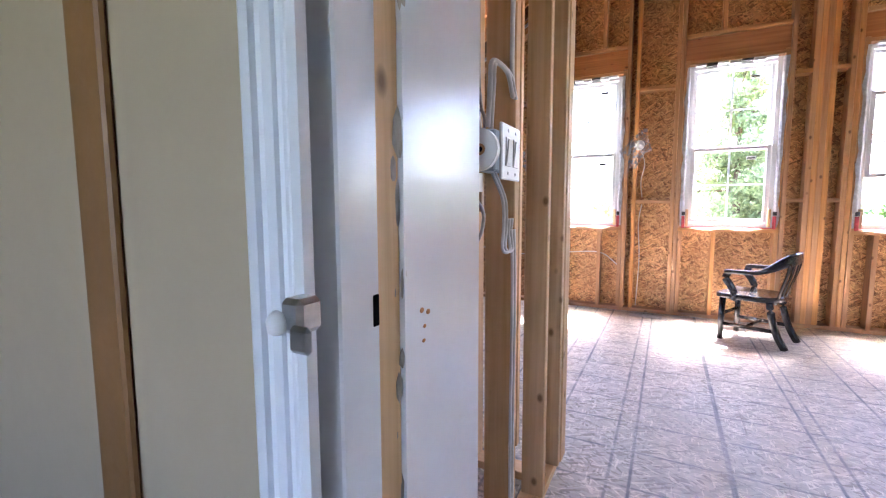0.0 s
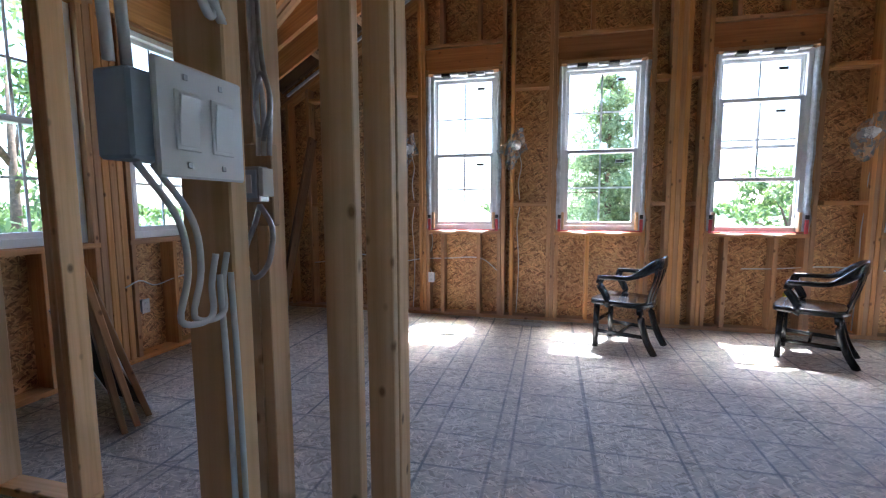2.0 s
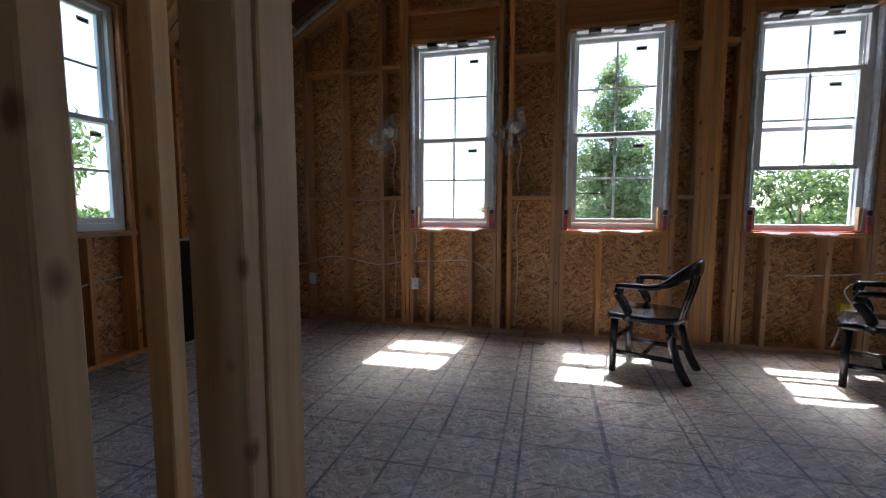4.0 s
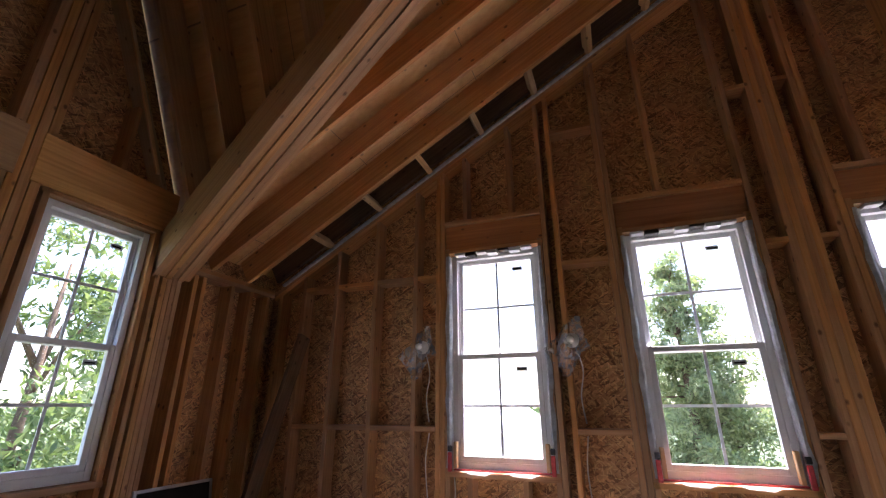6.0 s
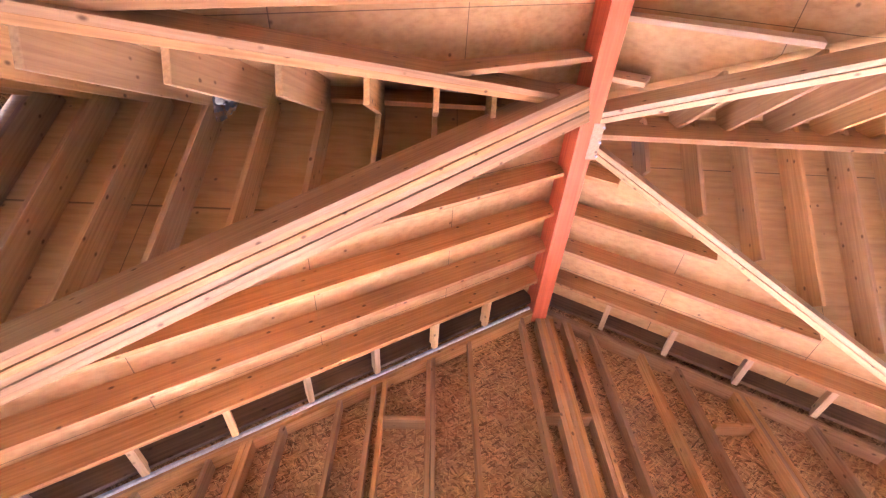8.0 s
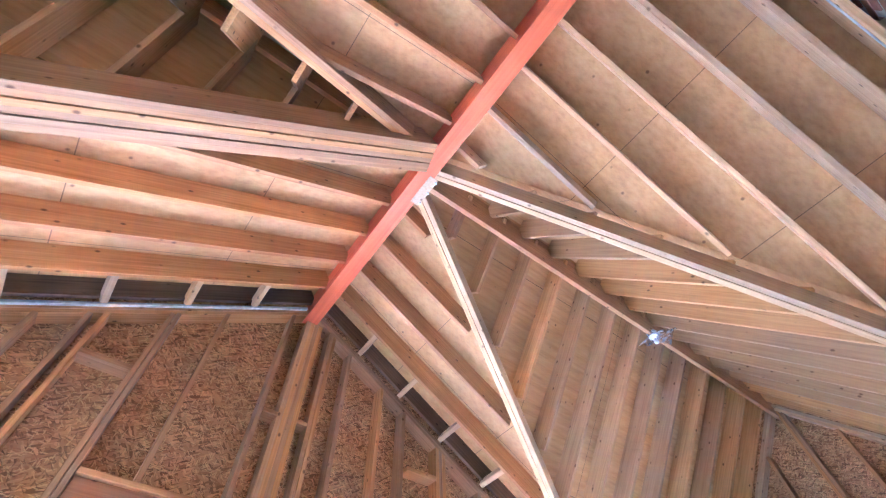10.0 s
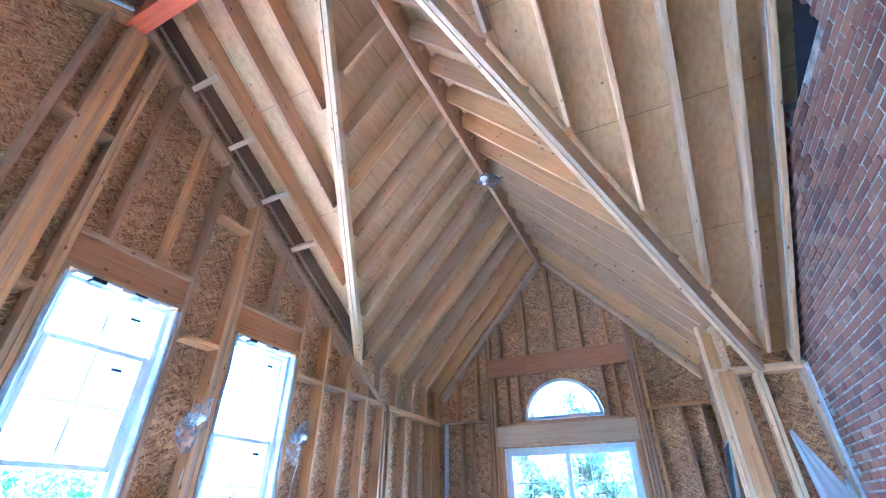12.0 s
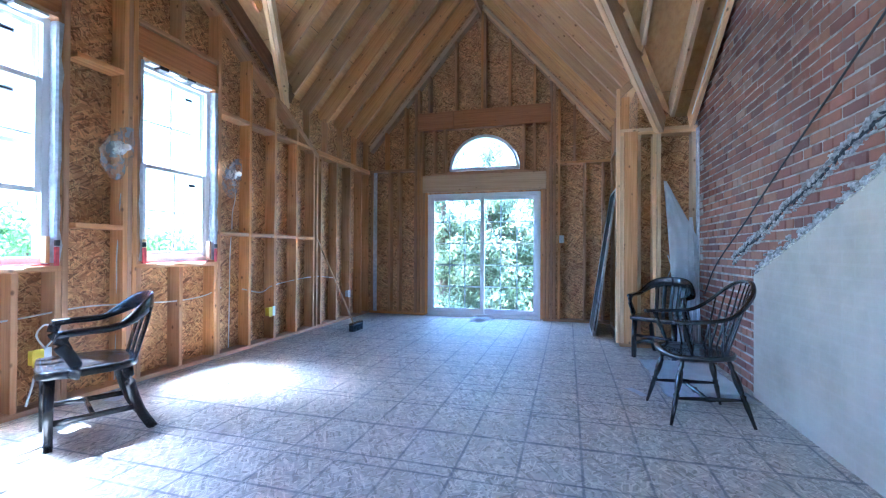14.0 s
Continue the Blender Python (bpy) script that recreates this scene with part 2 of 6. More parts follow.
LACQUER = m_plain("black_lacquer", (0.012, 0.012, 0.014), 0.22, vary=0.4, scale=18, bump=0.12, coat=0.4)
SCREEN = m_plain("black_screen_mesh", (0.012, 0.012, 0.013), 0.9, vary=0.2, scale=60)
ALU = m_plain("grey_aluminium", (0.55, 0.56, 0.58), 0.38, 0.9)
STEEL = m_plain("galvanised_steel", (0.48, 0.49, 0.50), 0.35, 0.95, vary=0.2, scale=40)
PLASTIC = m_plain("white_plastic", (0.78, 0.79, 0.78), 0.35, vary=0.03)
BLUE_BOX = m_plain("grey_blue_box", (0.42, 0.52, 0.60), 0.5, vary=0.08)
CABLE = m_plain("white_cable", (0.70, 0.71, 0.70), 0.45, vary=0.05)
YELLOW = m_plain("yellow_plastic", (0.72, 0.55, 0.03), 0.4)
BULB = m_plain("white_bulb_glass", (0.85, 0.85, 0.83), 0.15, vary=0.02)
SHEET = m_plain("pale_blue_foam_sheet", (0.86, 0.88, 0.90), 0.5, vary=0.1, scale=5, bump=0.4)
BRISTLE = m_plain("dark_bristle", (0.03, 0.035, 0.045), 0.8, vary=0.4, scale=40, bump=0.8)
SHINGLE = m_plain("grey_roofing", (0.20, 0.20, 0.21), 0.85, vary=0.3, scale=10, bump=0.6)
# near-black colour that stands in for shade in openings, holes and far panes
DARK = m_plain("near_black_shade", (0.006, 0.007, 0.010), 1.0, bump=0.0)
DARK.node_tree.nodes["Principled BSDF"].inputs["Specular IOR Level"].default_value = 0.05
BARK = m_plain("bark", (0.13, 0.09, 0.06), 0.9, vary=0.35, scale=12, bump=0.9)
SIDING = m_plain("white_siding", (0.78, 0.80, 0.80), 0.6, vary=0.04)
PINK = m_plain("pink_print", (0.65, 0.45, 0.50), 0.5)
GREY_PAD = m_plain("pale_grey_cloth", (0.55, 0.58, 0.62), 0.8, vary=0.15, scale=18, bump=0.6)
RUST = m_plain("rust", (0.42, 0.20, 0.08), 0.8)


def m_leaf(name, a, b):
    """Leaves that let part of the light through."""
    k = Nodes(name)
    isl = k.node("ShaderNodeNewGeometry").outputs["Random Per Island"]
    col = k.ramp(isl, (0.0, a), (1.0, b))
    k.set(Base_Color=col, Roughness=0.5)
    tr = k.node("ShaderNodeBsdfTranslucent", Color=k.mix(1.0, col, (1.0, 1.0, 0.6), "MULTIPLY"))
    mx = k.t.nodes.new("ShaderNodeMixShader")
    mx.inputs[0].default_value = 0.5
    k.t.links.new(k.bsdf.outputs[0], mx.inputs[1])
    k.t.links.new(tr.outputs[0], mx.inputs[2])
    k.t.links.new(mx.outputs[0], k.t.nodes["Material Output"].inputs["Surface"])
    return k.mat


LEAF = m_leaf("broad_leaf", (0.07, 0.12, 0.05), (0.19, 0.265, 0.115))
NEEDLE = m_leaf("needle", (0.13, 0.19, 0.10), (0.30, 0.38, 0.22))
DROOP = m_leaf("drooping_foliage", (0.15, 0.18, 0.11), (0.34, 0.36, 0.25))


def m_ground():
    k = Nodes("grass_fields")
    n = k.noise(k.coords((1, 1, 1), False), 0.05, 5.0)
    f = k.noise(k.coords((1, 1, 1), False), 3.0, 4.0)
    col = k.ramp(n, (0.3, (0.05, 0.085, 0.03)), (0.55, (0.075, 0.115, 0.045)), (0.75, (0.13, 0.14, 0.07)))
    col = k.mix(k.math("MULTIPLY", f, 0.4), col, (0.05, 0.08, 0.02))
    k.set(Base_Color=col, Roughness=0.9)
    return k.mat


GRASS = m_ground()
GRAVEL = m_plain("bounce_gravel", (0.46, 0.44, 0.40), 0.9, vary=0.2, scale=2.0, bump=0.6)


def m_glass(name, tint=(1, 1, 1), rough=0.0):
    k = Nodes(name)
    k.set(Base_Color=(*tint, 1), Roughness=rough, Transmission_Weight=1.0, IOR=1.1)
    return k.mat


GLASS = m_glass("window_glass")
FILM = m_plain("clear_plastic_film", (0.80, 0.83, 0.87), 0.22, vary=0.05, scale=20, bump=0.4)
FILM.node_tree.nodes["Principled BSDF"].inputs["Alpha"].default_value = 0.3

# ---------------------------------------------------------------- building tools


def box_bm(x0, x1, y0, y1, z0, z1, bevel=0.0, bm=None):
    bm = bm or bmesh.new()
    vs = [bm.verts.new((x, y, z)) for x in (x0, x1) for y in (y0, y1) for z in (z0, z1)]
    faces = [bm.faces.new([vs[i] for i in q]) for q in ((0, 1, 3, 2), (4, 6, 7, 5), (0, 4, 5, 1), (2, 3, 7, 6), (0, 2, 6, 4), (1, 5, 7, 3))]
    if bevel:
        edges = {e for fc in faces for e in fc.edges}
        bmesh.ops.bevel(bm, geom=list(edges), offset=bevel, segments=1, affect="EDGES")
    return bm


def prism_bm(points, way, bm=None):
    """A slab from a flat polygon, thickened along the vector way."""
    bm = bm or bmesh.new()
    a = [bm.verts.new(p) for p in points]
    b = [bm.verts.new(Vector(p) + Vector(way)) for p in points]
    n = len(points)
    fs = [bm.faces.new(a[::-1]), bm.faces.new(b)] + [bm.faces.new((a[i], a[(i + 1) % n], b[(i + 1) % n], b[i])) for i in range(n)]
    bmesh.ops.recalc_face_normals(bm, faces=fs)
    return bm


def tube_bm(points, radius, sides=8, bm=None, radii=None):
    """A round bar along a run of points, closed at both ends."""
    bm = bm or bmesh.new()
    pts = [Vector(p) for p in points]
    rings = []
    ref = Vector((0.13, 0.31, 0.94))
    for i, p in enumerate(pts):
        way = (pts[min(i + 1, len(pts) - 1)] - pts[max(i - 1, 0)]).normalized()
        side = way.cross(ref)
        if side.length < 0.2:
            side = way.cross(Vector((1, 0, 0)))
        side.normalize()
        up = side.cross(way)
        r = radii[i] if radii else radius
        rings.append([bm.verts.new(p + r * (math.cos(a) * side + math.sin(a) * up)) for a in (2 * math.pi * j / sides for j in range(sides))])
    for r0, r1 in zip(rings, rings[1:]):
        for j in range(sides):
            fc = bm.faces.new((r0[j], r0[(j + 1) % sides], r1[(j + 1) % sides], r1[j]))
            fc.smooth = True
    bm.faces.new(rings[0][::-1])
    bm.faces.new(rings[-1])
    return bm


def lathe_bm(profile, sides=16, bm=None, at=(0, 0, 0)):
    """A turned body about z from (radius, height) pairs."""
    return tube_bm([(at[0], at[1], at[2] + z) for _, z in profile], 0, sides, bm, [max(r, 0.0005) for r, _ in profile])


def curve_points(points, steps=8):
    """A smooth run through the points (Catmull-Rom)."""
    ps = [Vector(p) for p in points]
    ps = [2 * ps[0] - ps[1]] + ps + [2 * ps[-1] - ps[-2]]
    out = []
    for a, b, c, d in zip(ps, ps[1:], ps[2:], ps[3:]):
        for s in range(steps):
            t = s / steps
            out.append(0.5 * ((2 * b) + (c - a) * t + (2 * a - 5 * b + 4 * c - d) * t * t + (3 * b - a - 3 * c + d) * t ** 3))
    return out + [ps[-2]]


def part(name, bm, material, parent=None, label=""):
    me = bpy.data.meshes.new(name)
    bm.normal_update()
    bm.to_mesh(me)
    bm.free()
    me.materials.append(material)
    ob = new(name, me)
    if parent is not None:
        ob.parent = parent
    if label:
        ob["label"] = label
    return ob


def thing(name, label, category, group="", kind="", at=None):
    ob = tagged(new(name), label, category, group, kind)
    if at is not None:
        ob.matrix_basis = at
    return ob


def bar(parent, name, p, q, w, d, side, material, label=""):
    """A squared timber from p to q: w thick along side, d deep across it. Its own z runs along its length."""
    p, q = Vector(p), Vector(q)
    z = (q - p).normalized()
    x = Vector(side)
    x = (x - x.dot(z) * z).normalized()
    y = z.cross(x)
    ob = part(name, box_bm(-w / 2, w / 2, -d / 2, d / 2, 0, (q - p).length, 0.003), material, None, label)
    ob.matrix_basis = Matrix.Translation(p) @ Matrix((x, y, z)).transposed().to_4x4()
    if parent is not None:
        ob.parent = parent
    return ob


def beam_box(parent, name, x0, x1, y0, y1, z0, z1, axis, material, label=""):
    """A squared timber filling a box, its grain along the axis."""
    c = [(x0 + x1) / 2, (y0 + y1) / 2, (z0 + z1) / 2]
    p, q = list(c), list(c)
    n = "xyz".index(axis)
    lo, hi = (x0, y0, z0), (x1, y1, z1)
    p[n], q[n] = lo[n], hi[n]
    size = [hi[i] - lo[i] for i in range(3)]
    a, b = [i for i in range(3) if i != n]
    side = [0, 0, 0]
    side[a] = 1
    return bar(parent, name, p, q, size[a], size[b], side, material, label)


# ---------------------------------------------------------------- plan, in metres
YN, XW, XE, YB = 5.92, -2.66, 7.67, 1.20  # inner stud faces north, west, east; brick face
DEEP, PLY = 0.14, 0.038  # stud depth and thickness
RX, WY, EY = 1.65, 3.78, 3.95  # ridge lines
ZP = 2.49  # top of the wall plates
XS, YS = 6.03, 1.95  # corner of the east wing and the stub wall
TOP, TOP_E, M_MAIN, M_WEST, M_EAST = 5.34, 5.53, 0.60, 2.27, 1.15


def top_main(x):
    return TOP - M_MAIN * abs(x - RX)


def top_west(y):
    return TOP - M_WEST * abs(y - WY)


def top_east(y):
    return TOP_E - M_EAST * abs(y - EY)


D_MAIN, D_WEST, D_EAST = 0.28, 0.60, 0.34  # upright depth of the rafters


X_EAVE = RX + (TOP - top_east(YN + DEEP)) / M_MAIN  # where the wing's eave meets the main slope on the north wall


def rake_n(x):
    """Underside of the roof over the north wall."""
    return max(top_main(x) - D_MAIN, ZP)

# ---------------------------------------------------------------- walls
WINDOWS_N = [(-0.82, -0.06), (0.585, 1.385), (1.995, 2.795), (3.42, 4.18)]
CRIPPLES_N = [(-0.67, -0.265), (0.875,), (2.15, 2.57), (3.80,)]
SILL, HEAD = 0.965, 2.655


def sheet_wall(name, along, face, thick, spans, material, label, category="wall"):
    """Sheathing in one plane: spans of (from, to, bottom, top at from, top at to) along x or y, thickened outwards."""
    bm = bmesh.new()
    for a, b, z0, za, zb in spans:
        if along == "x":
            pts = [(a, face, z0), (b, face, z0), (b, face, zb), (a, face, za)]
            way = (0, thick, 0)
        else:
            pts = [(face, a, z0), (face, b, z0), (face, b, zb), (face, a, za)]
            way = (thick, 0, 0)
        prism_bm(pts, way, bm)
    ob = part(name, bm, material)
    return tagged(ob, label, category, "", "structure")


def spans_with_holes(lo, hi, breaks, holes, top, z0=0.0):
    cuts = sorted({lo, hi, *[b for b in breaks if lo < b < hi], *[v for h in holes for v in h[:2]]})
    out = []
    for a, b in zip(cuts, cuts[1:]):
        mid = (a + b) / 2
        hole = [h for h in holes if h[0] < mid < h[1]]
        if not hole:
            out.append((a, b, z0, top(a), top(b)))
        else:
            z = z0
            for _, _, h0, h1 in sorted(hole, key=lambda h: h[2]):
                if h0 > z:
                    out.append((a, b, z, h0, h0))
                z = h1
            out.append((a, b, z, top(a), top(b)))
    return out


holes_n = [(a, b, SILL, HEAD) for a, b in WINDOWS_N]
wall_north = sheet_wall("wall_north", "x", YN + DEEP, 0.02, spans_with_holes(XW - DEEP, XE + DEEP, [RX, X_EAVE], holes_n, lambda x: max(top_main(x), top_east(YN + DEEP)) + 0.012), OSB, "open stud wall sheathed with orange strand board")


def stud_n(x, z0, z1, w=PLY, name="stud"):
    return bar(wall_north, name, (x, YN + DEEP / 2, z0), (x, YN + DEEP / 2, z1), w, DEEP, (1, 0, 0), LUMBER)


def under(x):
    return rake_n(x) - 0.075


def flat_n(x0, x1, z, t=PLY, d=DEEP, name="blocking", y=None, material=None):
    yy = YN + d / 2 if y is None else y
    return bar(wall_north, name, (x0, yy, z), (x1, yy, z), t, d, (0, 0, 1), material or LUMBER)


# bottom plates, rake plates, eave plates
flat_n(XW, XE, 0.019, name="bottom_plate")
for n in range(2):
    off = 0.019 + n * PLY
    for s, xe in ((-1, XW), (1, XS)):
        ang = math.atan(M_MAIN)
        zc = lambda x: top_main(x) - D_MAIN - off / math.cos(ang)
        bar(wall_north, "rake_plate", (xe, YN + DEEP / 2, zc(xe)), (RX + s * 0.02, YN + DEEP / 2, zc(RX + s * 0.02)), PLY, DEEP, (0, 0, 1), LUMBER)
    flat_n(XS + 0.02, XE, ZP - off, name="top_plate")

# full studs
for x in (-2.58, -2.31, -1.945, -1.535, -1.135, 0.095, 3.28, 4.685, 5.11, 5.54):
    stud_n(x, PLY, under(x))
for x in (5.93, 6.01, 6.12, 6.55, 6.96, 7.36, 7.62):
    stud_n(x, PLY, ZP - 0.076)
# ridge post, built up
for x in (1.62, 1.665, 1.71, 1.755):
    stud_n(x, PLY, 4.86, 0.0446, "ridge_post_ply")
for (a, b), shorts in zip(WINDOWS_N, CRIPPLES_N):
    for x in (a - 0.02, b + 0.02):
        stud_n(x, PLY, HEAD + 0.05, name="jack_stud")
    for x in (a - 0.062, b + 0.062):
        stud_n(x, PLY, under(x), name="king_stud")
    stud_n(a - 0.104, PLY, under(a - 0.104), name="king_stud")
    flat_n(a - 0.04, b + 0.04, SILL - 0.02, name="rough_sill")
    for x in shorts:
        stud_n(x, PLY, SILL - 0.04, name="cripple_stud")
    flat_n(a - 0.04, b + 0.04, HEAD + 0.02, 0.03, name="head_board")
    beam_box(wall_north, "header", a - 0.04, b + 0.04, YN + 0.025, YN + DEEP - 0.003, HEAD + 0.036, 2.92, "x", LVL)
    flat_n(a - 0.04, b + 0.04, 2.945, name="header_plate")
    for x in shorts:
        stud_n(x, 2.965, under(x), name="cripple_stud")
# blocking between studs
for x0, x1 in ((-2.29, -1.964), (-1.926, -1.554), (-1.516, -1.154), (-1.116, -0.945), (0.114, 0.46), (4.262, 4.666), (4.704, 5.091), (5.129, 5.521), (5.559, 5.91), (2.92, 3.26), (1.47, 1.60), (1.775, 1.87)):
    flat_n(x0, x1, 1.25)
    flat_n(x0, x1, 2.47)
flat_n(0.114, 0.46, 3.68)
flat_n(2.92, 3.26, 3.68)
flat_n(1.47, 1.60, 3.74)
flat_n(1.775, 1.87, 3.74)

# west wall: narrow steep gable with two windows, low walls on both sides
YW0, YW1 = 2.70, 4.86
WINDOWS_W = [(2.93, 3.61), (3.93, 4.61)]
W_SILL, W_HEAD = 0.98, 2.62


def rake_w(y):
    return max(top_west(y) - D_WEST, ZP)


holes_w = [(a, b, W_SILL, W_HEAD) for a, b in WINDOWS_W]
wall_west = sheet_wall("wall_west", "y", XW - DEEP, -0.02, spans_with_holes(YB, YN + DEEP, [YW0, YW1, WY], holes_w, lambda y: max(top_west(y), 2.72) - 0.03), OSB_SIDE, "open stud wall with a steep strand board gable")


def stud_w(y, z0, z1, w=PLY, name="stud"):
    return bar(wall_west, name, (XW - DEEP / 2, y, z0), (XW - DEEP / 2, y, z1), w, DEEP, (0, 1, 0), LUMBER)


def flat_w(y0, y1, z, t=PLY, d=DEEP, name="blocking", material=None, x=None):
    xx = XW - d / 2 if x is None else x
    return bar(wall_west, name, (xx, y0, z), (xx, y1, z), t, d, (0, 0, 1), material or LUMBER)


flat_w(YB, YN, 0.019, name="bottom_plate")
for off in (0.019, 0.057):
    flat_w(YW1 - 0.04, YN, ZP - off, name="top_plate")
    flat_w(YB, YW0 + 0.04, ZP - off, name="top_plate")
for y in (1.3, 1.7, 2.1, 2.45, 5.02, 5.10, 5.40, 5.62, 5.84):
    stud_w(y, PLY, ZP - 0.076)
for y in (2.62, 2.66, 2.705, 2.75, 4.70, 4.76, 4.80, 4.84, 4.88):
    stud_w(y, PLY, 2.6, name="king_stud")
for a, b in WINDOWS_W:
    for y in (a - 0.02, b + 0.02):
        stud_w(y, PLY, W_HEAD + 0.05, name="jack_stud")
    flat_w(a - 0.05, b + 0.05, W_SILL - 0.02, name="rough_sill")
    stud_w((a + b) / 2 + 0.02, PLY, W_SILL - 0.04, name="cripple_stud")
    flat_w(a - 0.05, b + 0.05, W_HEAD + 0.02, 0.03, name="head_board")
    beam_box(wall_west, "header", XW - DEEP + 0.003, XW + 0.006, a - 0.12, b + 0.12, W_HEAD + 0.036, 2.98, "y", LUMBER_MID)
for y in (3.68, 3.735, 3.79, 3.845):
    stud_w(y, PLY, 4.58, 0.05, "king_post_ply")
for y in (3.25, 4.28):
    stud_w(y, 2.98, rake_w(y) - 0.1, name="cripple_stud")
for s, ye in ((-1, YW0), (1, YW1)):
    bar(wall_west, "rake_plate", (XW - DEEP / 2, ye, rake_w(ye) - 0.05), (XW - DEEP / 2, WY + s * 0.03, rake_w(WY + s * 0.03) - 0.05), PLY, DEEP, (0, 0, 1), LUMBER_PALE)
    bar(wall_west, "foam_strip", (XW + 0.012, ye - s * 0.35, rake_w(ye - s * 0.35) - 0.02), (XW + 0.012, WY + s * 0.06, rake_w(WY + s * 0.06) - 0.02), 0.03, 0.02, (0, 0, 1), LUMBER_PALE, "pale strip along the gable rake")

# east wall: gable with the sliding door and the half-round window
DOOR_Y, DOOR_Z = (2.985, 4.85), 2.045
ARCH_Y, ARCH_Z, ARCH_R = 3.905, 2.43, 0.585


def rake_e(y):
    return max(top_east(y) - D_EAST, ZP)


e_holes = [(DOOR_Y[0], DOOR_Y[1], 0.0, DOOR_Z)]
e_spans = spans_with_holes(YS - DEEP, YN + DEEP, [EY], e_holes + [(ARCH_Y - ARCH_R, ARCH_Y + ARCH_R, ARCH_Z, ARCH_Z + ARCH_R)], lambda y: top_east(y) - 0.02)
wall_east = sheet_wall("wall_east", "y", XE + DEEP, 0.02, e_spans, OSB_SIDE, "open stud gable wall of strand board with a sliding door")
# corners that round off the arched opening
bm = bmesh.new()
for s in (-1, 1):
    arc = [(XE + DEEP, ARCH_Y + s * ARCH_R * math.cos(a), ARCH_Z + ARCH_R * math.sin(a)) for a in (math.pi / 2 * i / 10 for i in range(11))]
    prism_bm(arc + [(XE + DEEP, ARCH_Y + s * ARCH_R, ARCH_Z + ARCH_R)], (0.02, 0, 0), bm)
part("arch_corner", bm, OSB_SIDE, wall_east)


def stud_e(y, z0, z1, w=PLY, name="stud", material=None):
    return bar(wall_east, name, (XE + DEEP / 2, y, z0), (XE + DEEP / 2, y, z1), w, DEEP, (0, 1, 0), material or LUMBER)


def flat_e(y0, y1, z, t=PLY, d=DEEP, name="blocking", x=None, material=None):
    xx = XE + d / 2 if x is None else x
    return bar(wall_east, name, (xx, y0, z), (xx, y1, z), t, d, (0, 0, 1), material or LUMBER)


flat_e(YS, DOOR_Y[0] - 0.05, 0.019, name="bottom_plate")
flat_e(DOOR_Y[1] + 0.05, YN, 0.019, name="bottom_plate")
flat_e(YS, 2.74, ZP - 0.019, name="top_plate")
flat_e(5.07, YN, ZP - 0.019, name="top_plate")
for y in (2.77, 2.82, 5.02, 5.07):
    stud_e(y, PLY, rake_e(y) - 0.13, name="king_stud")
for y in (2.87, 2.92, 2.96, 4.875, 4.915, 4.96):
    stud_e(y, PLY, 2.07 if 2.9 < y < 4.93 else 3.12, name="jack_stud")
for y in (2.32, 2.05, 5.38, 5.55, 5.88):
    stud_e(y, PLY, ZP - 0.04)
for y in (2.47, 5.26, 5.62):
    stud_e(y, ZP, rake_e(y) - 0.13)
stud_e(2.70, PLY, rake_e(2.70) - 0.13)
beam_box(wall_east, "corner_wrap", XE - 0.006, XE + 0.001, 5.775, 5.845, 0.04, ZP - 0.04, "z", WRAP, "pale wrap strip down the corner stud")
beam_box(wall_east, "lower_header", XE - 0.004, XE + 0.10, 2.90, 4.94, 2.075, 2.355, "y", LUMBER_PALE)
beam_box(wall_east, "upper_header", XE - 0.008, XE + 0.10, 2.83, 4.40, 3.12, 3.42, "y", LVL)
beam_box(wall_east, "upper_header", XE - 0.008, XE + 0.10, 4.404, 5.03, 3.12, 3.42, "y", LVL)
flat_e(3.05, 4.79, 2.375, name="arch_sill_board")
for y in (3.08, 3.25, 4.56, 4.74):
    stud_e(y, 2.395, 3.12, name="cripple_stud")
for y in (3.08, 3.476, 3.88, 3.922, 4.367, 4.83):
    stud_e(y, 3.42, rake_e(y) - 0.13)
for s, ye in ((-1, YS), (1, YN)):
    for off in (0.032, 0.092):
        bar(wall_east, "rake_plate", (XE + DEEP / 2, ye, rake_e(ye) - off), (XE + DEEP / 2, EY + s * 0.03, rake_e(EY + s * 0.03) - off), PLY, DEEP, (0, 0, 1), LUMBER_PALE)

# south wall of the east wing and the stub wall beside the brick
wall_southeast = sheet_wall("wall_southeast", "x", YS - DEEP, -0.02, [(XS, XE + DEEP, 0, 2.97, 2.97)], OSB, "short strand board wall of the east wing")
for x in (6.02, 6.06, 6.45, 6.86, 7.27, 7.62):
    bar(wall_southeast, "stud", (x, YS - DEEP / 2, PLY), (x, YS - DEEP / 2, ZP - 0.04), PLY, DEEP, (1, 0, 0), LUMBER)
bar(wall_southeast, "top_plate", (XS, YS - DEEP / 2, ZP - 0.019), (XE, YS - DEEP / 2, ZP - 0.019), PLY, DEEP, (0, 0, 1), LUMBER)
bar(wall_southeast, "bottom_plate", (XS, YS - DEEP / 2, 0.019), (XE, YS - DEEP / 2, 0.019), PLY, DEEP, (0, 0, 1), LUMBER)
wall_stub = sheet_wall("wall_stub", "y", XS + DEEP, 0.02, [(YB, YS - DEEP - 0.03, 0, 2.75, 2.75)], OSB_SIDE, "narrow open stud wall between post and brick")
for y in (1.97, 1.928, 1.79, 1.63, 1.585, 1.235):
    bar(wall_stub, "stud", (XS + DEEP / 2, y, PLY), (XS + DEEP / 2, y, ZP - 0.076), PLY, DEEP, (0, 1, 0), LUMBER_PALE)
